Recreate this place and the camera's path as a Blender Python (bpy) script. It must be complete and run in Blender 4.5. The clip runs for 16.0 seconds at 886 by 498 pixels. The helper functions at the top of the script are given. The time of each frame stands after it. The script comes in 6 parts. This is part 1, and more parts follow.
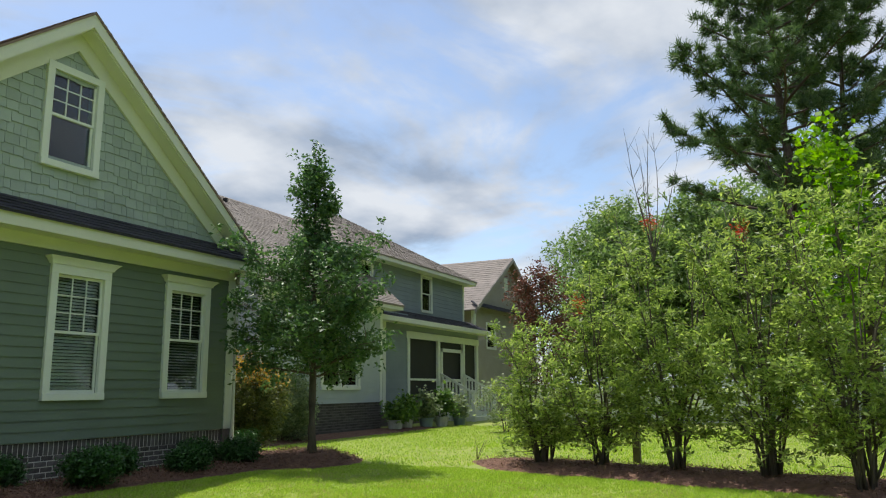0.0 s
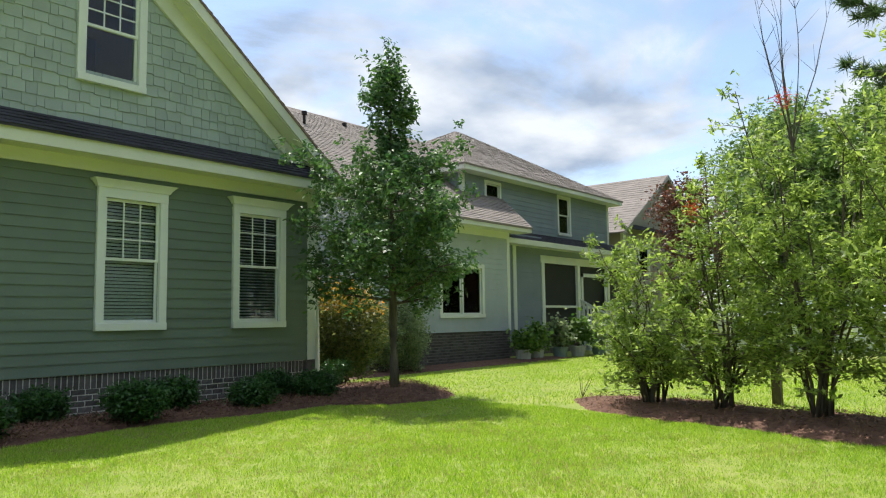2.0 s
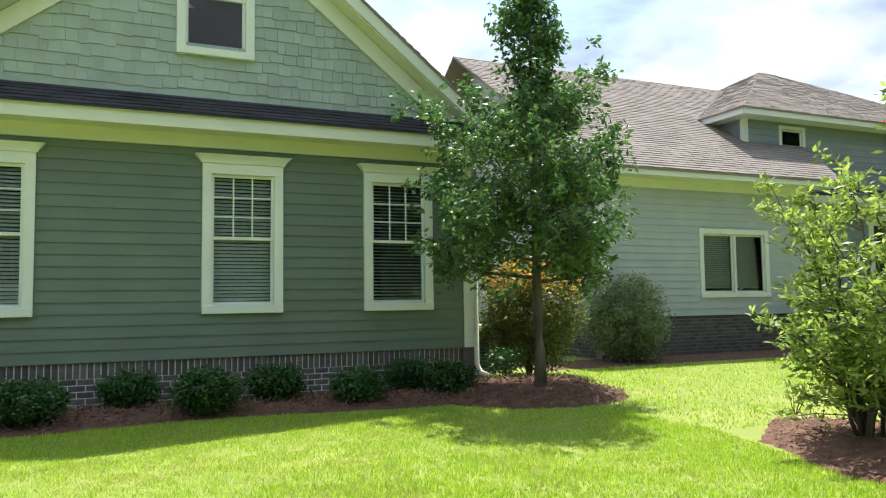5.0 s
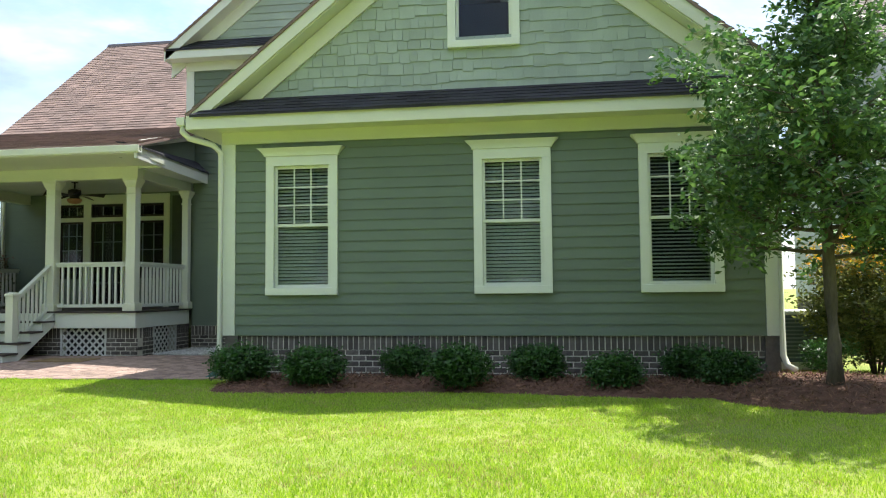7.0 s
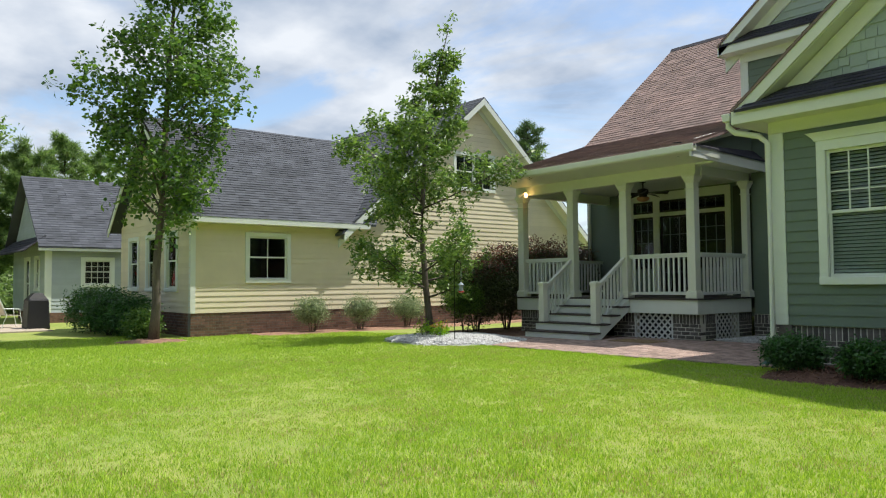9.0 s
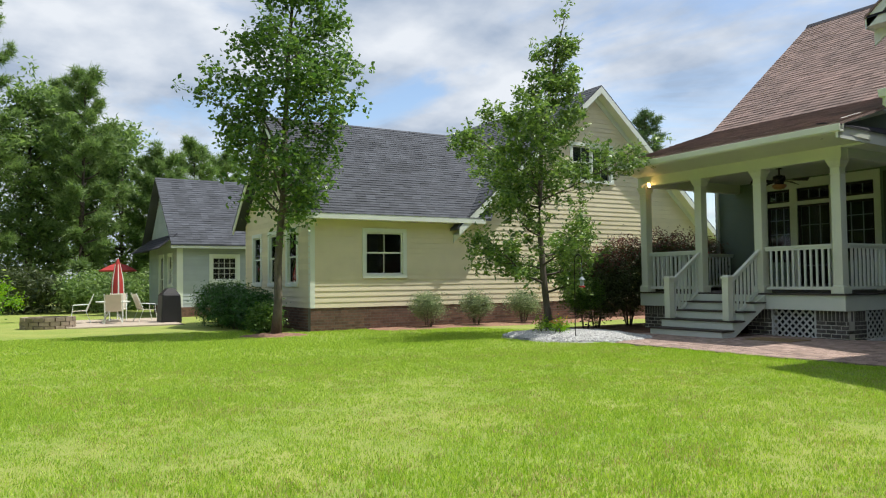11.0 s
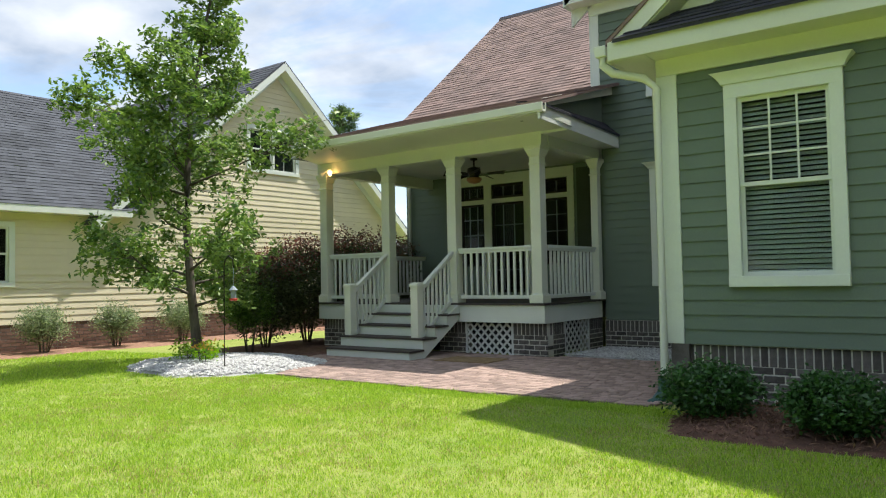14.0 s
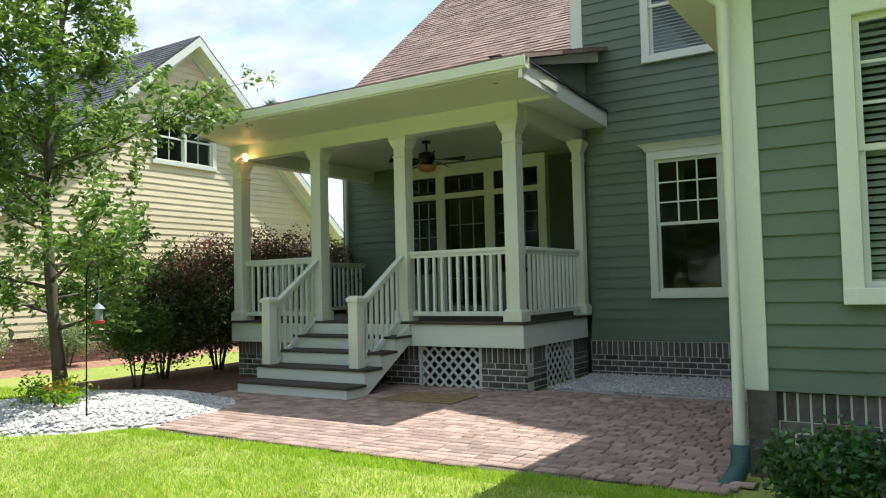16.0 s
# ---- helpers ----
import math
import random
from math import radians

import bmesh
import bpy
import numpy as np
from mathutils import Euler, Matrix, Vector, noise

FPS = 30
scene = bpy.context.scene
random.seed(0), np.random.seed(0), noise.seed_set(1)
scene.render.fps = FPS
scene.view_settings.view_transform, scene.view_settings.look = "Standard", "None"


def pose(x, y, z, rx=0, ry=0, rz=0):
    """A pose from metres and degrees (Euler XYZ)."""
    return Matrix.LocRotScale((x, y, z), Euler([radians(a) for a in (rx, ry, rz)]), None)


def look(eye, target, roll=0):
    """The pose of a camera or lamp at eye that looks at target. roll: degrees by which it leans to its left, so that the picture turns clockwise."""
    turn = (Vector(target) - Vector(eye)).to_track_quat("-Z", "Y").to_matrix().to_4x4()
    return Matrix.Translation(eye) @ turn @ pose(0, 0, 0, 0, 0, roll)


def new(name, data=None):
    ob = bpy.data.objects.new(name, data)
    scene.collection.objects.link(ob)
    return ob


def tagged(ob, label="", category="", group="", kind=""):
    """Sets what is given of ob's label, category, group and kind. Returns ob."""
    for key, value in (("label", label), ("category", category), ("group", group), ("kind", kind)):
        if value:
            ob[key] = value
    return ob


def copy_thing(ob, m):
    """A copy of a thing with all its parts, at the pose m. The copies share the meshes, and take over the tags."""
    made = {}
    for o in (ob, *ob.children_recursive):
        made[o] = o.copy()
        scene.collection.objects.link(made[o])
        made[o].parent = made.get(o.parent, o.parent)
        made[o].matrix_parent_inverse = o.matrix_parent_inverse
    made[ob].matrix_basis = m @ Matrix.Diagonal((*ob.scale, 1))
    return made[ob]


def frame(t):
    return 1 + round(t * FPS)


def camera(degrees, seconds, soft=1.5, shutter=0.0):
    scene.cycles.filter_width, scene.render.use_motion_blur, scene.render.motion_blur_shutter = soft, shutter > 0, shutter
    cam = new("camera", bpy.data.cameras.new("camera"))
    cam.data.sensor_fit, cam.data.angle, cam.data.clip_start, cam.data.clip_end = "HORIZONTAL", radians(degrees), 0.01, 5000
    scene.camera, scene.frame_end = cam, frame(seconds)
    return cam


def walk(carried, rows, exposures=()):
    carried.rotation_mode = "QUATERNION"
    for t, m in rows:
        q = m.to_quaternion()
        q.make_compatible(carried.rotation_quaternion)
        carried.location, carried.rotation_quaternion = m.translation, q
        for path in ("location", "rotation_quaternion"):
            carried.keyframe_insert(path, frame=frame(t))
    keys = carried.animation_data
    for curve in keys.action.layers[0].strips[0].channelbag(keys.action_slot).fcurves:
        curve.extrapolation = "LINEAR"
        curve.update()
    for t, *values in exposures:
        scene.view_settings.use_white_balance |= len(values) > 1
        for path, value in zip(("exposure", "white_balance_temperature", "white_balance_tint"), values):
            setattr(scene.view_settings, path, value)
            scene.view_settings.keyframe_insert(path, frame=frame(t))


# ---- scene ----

cam = camera(60.7, 16.0, soft=1.15)
EXPOSURES = [(0, 0.47), (1.5, 0.72), (2.5, 0.82), (3.5, 0.90), (6, 1.36), (7, 1.32), (8, 0.94), (9, 0.66), (9.7, 0.62), (12, 0.58), (14, 0.92), (16, 1.20)]
PATH = [
    (0, (-1.464, 0.761, 1.309), (0.304, 1.623, 1.673), -0.5),
    (0.5, (-0.956, 0.734, 1.303), (0.8, 1.662, 1.535), -0.6),
    (1, (-0.395, 0.707, 1.314), (1.305, 1.745, 1.495), -0.6),
    (1.5, (0.213, 0.639, 1.305), (1.84, 1.789, 1.486), -0.7),
    (2, (0.884, 0.582, 1.291), (2.436, 1.83, 1.475), -0.8),
    (2.5, (1.629, 0.444, 1.294), (3.113, 1.771, 1.479), -0.8),
    (3, (2.278, 0.448, 1.266), (3.679, 1.863, 1.458), -0.8),
    (3.5, (3.026, 0.442, 1.344), (4.28, 1.989, 1.532), -0.6),
    (6, (6.08, 0.397, 1.308), (6.482, 2.353, 1.418), -0.8),
    (6.5, (6.685, 0.352, 1.288), (6.79, 2.346, 1.396), -0.6),
    (7, (7.247, 0.416, 1.229), (6.947, 2.39, 1.34), -0.5),
    (7.5, (7.581, 0.403, 1.215), (6.788, 2.236, 1.318), -0.1),
    (8, (7.754, 0.195, 1.232), (6.618, 1.837, 1.337), 0.1),
    (8.5, (7.848, 0.049, 1.256), (6.51, 1.532, 1.36), -0.2),
    (9, (7.925, 0.057, 1.246), (6.38, 1.323, 1.338), -0.5),
    (9.5, (7.911, -0.01, 1.187), (6.182, 0.992, 1.274), -0.5),
    (12, (6.902, 0.881, 1.257), (5.236, 1.985, 1.325), -1.1),
    (12.5, (6.469, 1.437, 1.234), (4.963, 2.751, 1.305), -1.2),
    (13, (6.079, 1.994, 1.27), (4.695, 3.436, 1.343), -1.2),
    (13.5, (5.735, 2.577, 1.302), (4.452, 4.11, 1.376), -1.3),
    (14, (5.305, 3.19, 1.324), (4.099, 4.784, 1.403), -1.1),
    (14.5, (4.861, 3.724, 1.333), (3.713, 5.359, 1.416), -1.0),
    (15, (4.371, 4.266, 1.339), (3.268, 5.933, 1.426), -1.0),
    (15.5, (3.908, 4.787, 1.342), (2.827, 6.467, 1.435), -1.2),
    (16, (3.44, 5.414, 1.375), (2.373, 7.103, 1.472), -1.4),
]
walk(cam, [(t, look(e, g, r)) for t, e, g, r in PATH], EXPOSURES)

# world, sun
SUN = Vector((0.22, 0.40, 1.0)).normalized()
world = bpy.data.worlds.new("sky")
scene.world = world
world.use_nodes = True
wn, wl = world.node_tree.nodes, world.node_tree.links
bg = wn["Background"]
sky = wn.new("ShaderNodeTexSky")
sky.sky_type, sky.sun_disc = "NISHITA", False
sky.sun_elevation, sky.sun_rotation = math.asin(SUN.z), math.atan2(SUN.x, SUN.y)
sky.air_density, sky.dust_density = 1.0, 0.8


def sky_maths(op, a, b=None):
    n = wn.new("ShaderNodeMath")
    n.operation = op
    for i, s in enumerate((a, b)):
        if s is None:
            continue
        if isinstance(s, (int, float)):
            n.inputs[i].default_value = s
        else:
            wl.new(s, n.inputs[i])
    return n.outputs[0]


# clouds: noise on a flat layer overhead
tc = wn.new("ShaderNodeTexCoord")
sep = wn.new("ShaderNodeSeparateXYZ")
wl.new(tc.outputs["Generated"], sep.inputs[0])
zc = sky_maths("ADD", sky_maths("MAXIMUM", sep.outputs[2], 0.0), 0.22)
comb = wn.new("ShaderNodeCombineXYZ")
wl.new(sky_maths("DIVIDE", sep.outputs[0], zc), comb.inputs[0])
wl.new(sky_maths("DIVIDE", sep.outputs[1], zc), comb.inputs[1])
cl = wn.new("ShaderNodeTexNoise")
cl.inputs["Scale"].default_value, cl.inputs["Detail"].default_value = 1.3, 9
cl.inputs["Roughness"].default_value, cl.inputs["Distortion"].default_value = 0.60, 0.6
wl.new(comb.outputs[0], cl.inputs["Vector"])
cover = wn.new("ShaderNodeMapRange")
cover.interpolation_type = "SMOOTHSTEP"
cover.inputs["From Min"].default_value, cover.inputs["From Max"].default_value = 0.36, 0.55
wl.new(cl.outputs["Fac"], cover.inputs["Value"])
cl2 = wn.new("ShaderNodeTexNoise")
cl2.inputs["Scale"].default_value, cl2.inputs["Detail"].default_value = 2.6, 7
wl.new(comb.outputs[0], cl2.inputs["Vector"])
shade = wn.new("ShaderNodeValToRGB")
shade.color_ramp.elements[0].position, shade.color_ramp.elements[0].color = 0.36, (2.1, 2.6, 3.4, 1)
shade.color_ramp.elements[1].position, shade.color_ramp.elements[1].color = 0.62, (4.6, 4.85, 5.2, 1)
wl.new(cl2.outputs["Fac"], shade.inputs["Fac"])
mixc = wn.new("ShaderNodeMix")
mixc.data_type = "RGBA"
wl.new(cover.outputs["Result"], mixc.inputs["Factor"])
wl.new(sky.outputs[0], mixc.inputs["A"])
wl.new(shade.outputs[0], mixc.inputs["B"])
wl.new(mixc.outputs["Result"], bg.inputs["Color"])
bg.inputs["Strength"].default_value = 0.12

sun = new("sun", bpy.data.lights.new("sun", "SUN"))
sun.data.energy, sun.data.angle, sun.data.color = 3.6, radians(0.6), (1.0, 0.96, 0.88)
sun.matrix_world = look(SUN * 50, (0, 0, 0))

# ---------------------------------------------------------------- materials


def material(name, c, rough=0.8, var=0.15, scale=6.0, fine=80.0, bump=0.2, piece=0.0, island=0.0, metal=0.0, spec=0.4, c2=None, stretch=(1, 1, 1), depth=0.01):
    """Colour c, drifting towards c2 with a coarse and a fine noise; piece and island vary it from object to object and island to island."""
    m = bpy.data.materials.new(name)
    m.use_nodes = True
    n, l = m.node_tree.nodes, m.node_tree.links
    p = n["Principled BSDF"]
    p.inputs["Roughness"].default_value = rough
    p.inputs["Metallic"].default_value = metal
    p.inputs["Specular IOR Level"].default_value = spec
    t = n.new("ShaderNodeTexCoord")
    mp = n.new("ShaderNodeMapping")
    mp.inputs["Scale"].default_value = stretch
    l.new(t.outputs["Object"], mp.inputs["Vector"])
    a, b = n.new("ShaderNodeTexNoise"), n.new("ShaderNodeTexNoise")
    a.inputs["Scale"].default_value, a.inputs["Detail"].default_value = scale, 5
    b.inputs["Scale"].default_value, b.inputs["Detail"].default_value = fine, 4
    l.new(mp.outputs[0], a.inputs["Vector"])
    l.new(mp.outputs[0], b.inputs["Vector"])
    mix = n.new("ShaderNodeMix")
    mix.data_type = "RGBA"
    c2 = c2 or tuple(v * (1 - 2 * var) for v in c)
    mix.inputs["A"].default_value = (*c, 1)
    mix.inputs["B"].default_value = (*c2, 1)
    add = n.new("ShaderNodeMath")
    add.operation = "MULTIPLY_ADD"
    l.new(b.outputs["Fac"], add.inputs[0])
    add.inputs[1].default_value = 0.5
    l.new(a.outputs["Fac"], add.inputs[2])
    mr = n.new("ShaderNodeMapRange")
    mr.inputs["From Min"].default_value, mr.inputs["From Max"].default_value = 0.5, 1.0
    l.new(add.outputs[0], mr.inputs["Value"])
    l.new(mr.outputs[0], mix.inputs["Factor"])
    out = mix.outputs["Result"]
    for amount, src in ((piece, "o"), (island, "i")):
        if not amount:
            continue
        src = n.new("ShaderNodeObjectInfo").outputs["Random"] if src == "o" else n.new("ShaderNodeNewGeometry").outputs["Random Per Island"]
        r = n.new("ShaderNodeMapRange")
        r.inputs["To Min"].default_value, r.inputs["To Max"].default_value = 1 - amount, 1 + amount
        l.new(src, r.inputs["Value"])
        hs = n.new("ShaderNodeHueSaturation")
        l.new(r.outputs[0], hs.inputs["Value"])
        l.new(out, hs.inputs["Color"])
        out = hs.outputs[0]
    l.new(out, p.inputs["Base Color"])
    if bump:
        bp = n.new("ShaderNodeBump")
        bp.inputs["Strength"].default_value, bp.inputs["Distance"].default_value = bump, depth
        l.new(add.outputs[0], bp.inputs["Height"])
        l.new(bp.outputs[0], p.inputs["Normal"])
    return m


def leaf_material(name, c, c2, through_it=0.45, rough=0.5):
    m = bpy.data.materials.new(name)
    m.use_nodes = True
    n, l = m.node_tree.nodes, m.node_tree.links
    p, out = n["Principled BSDF"], n["Material Output"]
    g = n.new("ShaderNodeNewGeometry")
    mix = n.new("ShaderNodeMix")
    mix.data_type = "RGBA"
    mix.inputs["A"].default_value, mix.inputs["B"].default_value = (*c, 1), (*c2, 1)
    l.new(g.outputs["Random Per Island"], mix.inputs["Factor"])
    l.new(mix.outputs["Result"], p.inputs["Base Color"])
    p.inputs["Roughness"].default_value = rough
    tr = n.new("ShaderNodeBsdfTranslucent")
    bright = n.new("ShaderNodeHueSaturation")
    bright.inputs["Value"].default_value, bright.inputs["Saturation"].default_value = 1.5, 1.1
    l.new(mix.outputs["Result"], bright.inputs["Color"])
    l.new(bright.outputs[0], tr.inputs["Color"])
    ms = n.new("ShaderNodeMixShader")
    ms.inputs[0].default_value = through_it
    l.new(p.outputs[0], ms.inputs[1])
    l.new(tr.outputs[0], ms.inputs[2])
    l.new(ms.outputs[0], out.inputs["Surface"])
    return m


def glass_material():
    m = bpy.data.materials.new("window_glass")
    m.use_nodes = True
    n, l = m.node_tree.nodes, m.node_tree.links
    out = n["Material Output"]
    n.remove(n["Principled BSDF"])
    a, b = n.new("ShaderNodeBsdfTransparent"), n.new("ShaderNodeBsdfGlossy")
    a.inputs[0].default_value = (0.88, 0.92, 0.91, 1)
    b.inputs["Roughness"].default_value = 0.02
    fr = n.new("ShaderNodeFresnel")
    fr.inputs["IOR"].default_value = 1.38
    ms = n.new("ShaderNodeMixShader")
    l.new(fr.outputs[0], ms.inputs[0])
    l.new(a.outputs[0], ms.inputs[1])
    l.new(b.outputs[0], ms.inputs[2])
    l.new(ms.outputs[0], out.inputs["Surface"])
    return m


def glow_material(name, c, s):
    m = bpy.data.materials.new(name)
    m.use_nodes = True
    e = m.node_tree.nodes["Principled BSDF"]
    e.inputs["Emission Color"].default_value, e.inputs["Emission Strength"].default_value = (*c, 1), s
    return m


SIDING = material("green_lap_siding", (0.158, 0.208, 0.163), 0.6, 0.08, 1.2, 60, 0.12, piece=0.05)
SIDING_UP = material("sage_shingle_siding", (0.38, 0.455, 0.405), 0.65, 0.10, 2, 60, 0.15, piece=0.10, island=0.06)
CREAM = material("cream_paint", (0.72, 0.75, 0.635), 0.5, 0.04, 1.5, 40, 0.04)
TRIM = material("mint_white_paint", (0.77, 0.82, 0.745), 0.5, 0.04, 1.5, 40, 0.04)
MORTAR_DARK = material("grey_mortar", (0.22, 0.21, 0.19), 0.95, 0.15, 6, 120, 0.4)
WHITE = material("white_paint", (0.72, 0.76, 0.70), 0.5, 0.04, 2, 40, 0.05)
BRICK = material("grey_brown_brick", (0.160, 0.146, 0.134), 0.85, 0.25, 14, 120, 0.5, piece=0.35, island=0.3)
MORTAR = material("mortar", (0.72, 0.70, 0.62), 0.95, 0.15, 6, 120, 0.4)
SHINGLE_RED = material("weathered_red_brown_shingle", (0.27, 0.185, 0.160), 0.9, 0.25, 1.0, 160, 0.5, island=0.22, c2=(0.175, 0.130, 0.115))
SHINGLE_DARK = material("dark_asphalt_shingle", (0.050, 0.050, 0.065), 0.9, 0.2, 2, 160, 0.5, island=0.2)
SHINGLE_BLUE = material("slate_grey_shingle", (0.085, 0.093, 0.110), 0.9, 0.2, 1.2, 120, 0.4, island=0.22)
SHINGLE_TAN = material("brown_grey_shingle", (0.27, 0.235, 0.212), 0.9, 0.15, 1.2, 120, 0.3, island=0.08)
YELLOW = material("pale_yellow_siding", (0.72, 0.645, 0.465), 0.6, 0.06, 1.5, 60, 0.1, island=0.05)
BRICK_RED = material("red_brown_brick", (0.20, 0.115, 0.085), 0.85, 0.25, 10, 90, 0.5, island=0.35)
BLUE_GREY = material("blue_grey_siding", (0.235, 0.285, 0.325), 0.6, 0.08, 1.5, 60, 0.1, island=0.05)
PALE_GREY = material("pale_grey_siding", (0.42, 0.475, 0.50), 0.6, 0.08, 1.5, 60, 0.1, island=0.05)
TAUPE = material("taupe_siding", (0.35, 0.325, 0.30), 0.6, 0.08, 1.5, 60, 0.1)
DECK = material("dark_deck_board", (0.075, 0.062, 0.055), 0.7, 0.2, 3, 60, 0.2, stretch=(0.2, 2, 1))
GLASS = glass_material()
BLIND = material("white_blind", (0.78, 0.82, 0.78), 0.6, 0.05, 3, 30, 0.0)
# near-black colour that stands in for shade in rooms and under the deck
PAINTED_DARK = material("painted_dark", (0.03, 0.032, 0.035), 0.8, 0.1, 2, 20, 0)
SCREEN = material("dark_insect_screen", (0.025, 0.027, 0.03), 0.7, 0.1, 2, 200, 0.1)
BRONZE = material("dark_bronze_metal", (0.03, 0.026, 0.024), 0.4, 0.1, 5, 50, 0, metal=0.6)
BARK = material("grey_bark", (0.16, 0.135, 0.11), 0.9, 0.3, 10, 60, 0.8, stretch=(1, 1, 0.25))
BARK_PINE = material("pine_bark", (0.13, 0.095, 0.075), 0.9, 0.3, 6, 40, 0.8, stretch=(1, 1, 0.3))
GRASS_GROUND = material("lawn", (0.185, 0.270, 0.040), 0.9, 0.2, 0.8, 90, 0.8, c2=(0.31, 0.33, 0.085), depth=0.03)
GRASS_BLADE = leaf_material("grass_blade", (0.165, 0.315, 0.030), (0.50, 0.62, 0.110), 0.45, 0.42)
MULCH = material("red_brown_mulch", (0.185, 0.098, 0.068), 0.95, 0.3, 9, 90, 0.9, island=0.35, depth=0.03)
STRAW = material("pine_straw", (0.29, 0.165, 0.110), 0.9, 0.3, 9, 90, 0.3, island=0.5)
PEBBLE = material("white_river_stone", (0.56, 0.56, 0.545), 0.7, 0.15, 20, 120, 0.3, island=0.30)
PAVER = material("red_grey_paver", (0.35, 0.255, 0.215), 0.9, 0.2, 8, 120, 0.5, piece=0.28, island=0.28)
SAND = material("paver_joint_sand", (0.13, 0.11, 0.09), 0.95, 0.2, 8, 150, 0.4)
L_OAK = leaf_material("live_oak_leaf", (0.036, 0.098, 0.034), (0.140, 0.240, 0.075), 0.32, 0.5)
L_YOUNG = leaf_material("young_oak_leaf", (0.055, 0.125, 0.030), (0.25, 0.36, 0.085), 0.36, 0.42)
L_MAPLE = leaf_material("maple_leaf", (0.045, 0.110, 0.026), (0.17, 0.28, 0.055), 0.36, 0.42)
L_BOX = leaf_material("boxwood_leaf", (0.022, 0.075, 0.018), (0.060, 0.155, 0.034), 0.25, 0.35)
L_BOTTLE = leaf_material("bottlebrush_leaf", (0.085, 0.150, 0.035), (0.42, 0.52, 0.140), 0.48)
L_LIME = leaf_material("lime_leaf", (0.10, 0.23, 0.02), (0.22, 0.38, 0.03), 0.55)
L_WINE = leaf_material("wine_leaf", (0.055, 0.042, 0.026), (0.200, 0.075, 0.055), 0.35)
L_ORANGE = leaf_material("orange_tip_leaf", (0.36, 0.30, 0.050), (0.58, 0.28, 0.07), 0.5)
L_PINE = leaf_material("pine_needle", (0.040, 0.085, 0.034), (0.125, 0.190, 0.065), 0.35)
L_FAR = leaf_material("far_tree_leaf", (0.075, 0.140, 0.042), (0.24, 0.34, 0.105), 0.42)
L_HEDGE = leaf_material("hedge_leaf", (0.026, 0.048, 0.016), (0.105, 0.135, 0.048), 0.3)
L_RUSSET = leaf_material("russet_green_leaf", (0.060, 0.092, 0.028), (0.215, 0.225, 0.075), 0.45)
L_RED = leaf_material("red_bloom", (0.42, 0.035, 0.02), (0.55, 0.08, 0.05), 0.3)
L_GREYGREEN = leaf_material("grey_green_leaf", (0.11, 0.165, 0.080), (0.31, 0.36, 0.20), 0.45)

# ---------------------------------------------------------------- mesh helpers


class Geo:
    """Vertices and faces gathered for one mesh."""

    def __init__(self):
        self.v, self.f = [], []

    def hexa(self, p):
        k = len(self.v)
        self.v += [tuple(q) for q in p]
        self.f += [(k, k + 3, k + 2, k + 1), (k + 4, k + 5, k + 6, k + 7)]
        self.f += [(k + i, k + (i + 1) % 4, k + 4 + (i + 1) % 4, k + 4 + i) for i in range(4)]
        return self

    def box(self, x0, x1, y0, y1, z0, z1):
        return self.hexa([(x0, y0, z0), (x1, y0, z0), (x1, y1, z0), (x0, y1, z0), (x0, y0, z1), (x1, y0, z1), (x1, y1, z1), (x0, y1, z1)])

    def prism(self, poly, y0, y1):
        """A polygon of (x, z), seen from -y counter-clockwise, drawn out from y0 to y1."""
        k, n = len(self.v), len(poly)
        self.v += [(x, y0, z) for x, z in poly] + [(x, y1, z) for x, z in poly]
        self.f += [tuple(k + i for i in range(n)), tuple(k + n + i for i in reversed(range(n)))]
        self.f += [(k + (i + 1) % n, k + i, k + n + i, k + n + (i + 1) % n) for i in range(n)]
        return self

    def beam(self, a, b, w, h):
        """A straight bar from a to b, w wide and h high."""
        a, b = Vector(a), Vector(b)
        d = (b - a).normalized()
        s = d.cross(Vector((0, 0, 1)))
        s = (s.normalized() if s.length > 1e-4 else Vector((1, 0, 0))) * (w / 2)
        u = s.cross(d).normalized() * (h / 2)
        return self.hexa([a - s - u, a + s - u, b + s - u, b - s - u, a - s + u, a + s + u, b + s + u, b - s + u])

    def tube(self, pts, radii, n=7):
        k0 = len(self.v)
        for i, p in enumerate(pts):
            d = Vector(pts[min(i + 1, len(pts) - 1)]) - Vector(pts[max(i - 1, 0)])
            q = d.to_track_quat("Z", "Y")
            for j in range(n):
                a = 2 * math.pi * j / n
                self.v.append(tuple(Vector(p) + q @ Vector((math.cos(a) * radii[i], math.sin(a) * radii[i], 0))))
        for i in range(len(pts) - 1):
            for j in range(n):
                a, b = k0 + i * n + j, k0 + i * n + (j + 1) % n
                self.f.append((a, b, b + n, a + n))
        self.f += [tuple(k0 + j for j in reversed(range(n))), tuple(k0 + (len(pts) - 1) * n + j for j in range(n))]
        return self

    def lathe(self, cx, cy, profile, n=16):
        """Rings (radius, z) about an upright axis."""
        k0 = len(self.v)
        for r, z in profile:
            for j in range(n):
                a = 2 * math.pi * (j + 0.5) / n
                self.v.append((cx + r * math.cos(a), cy + r * math.sin(a), z))
        for i in range(len(profile) - 1):
            for j in range(n):
                a, b = k0 + i * n + j, k0 + i * n + (j + 1) % n
                self.f.append((a, b, b + n, a + n))
        self.f += [tuple(k0 + j for j in reversed(range(n))), tuple(k0 + (len(profile) - 1) * n + j for j in range(n))]
        return self


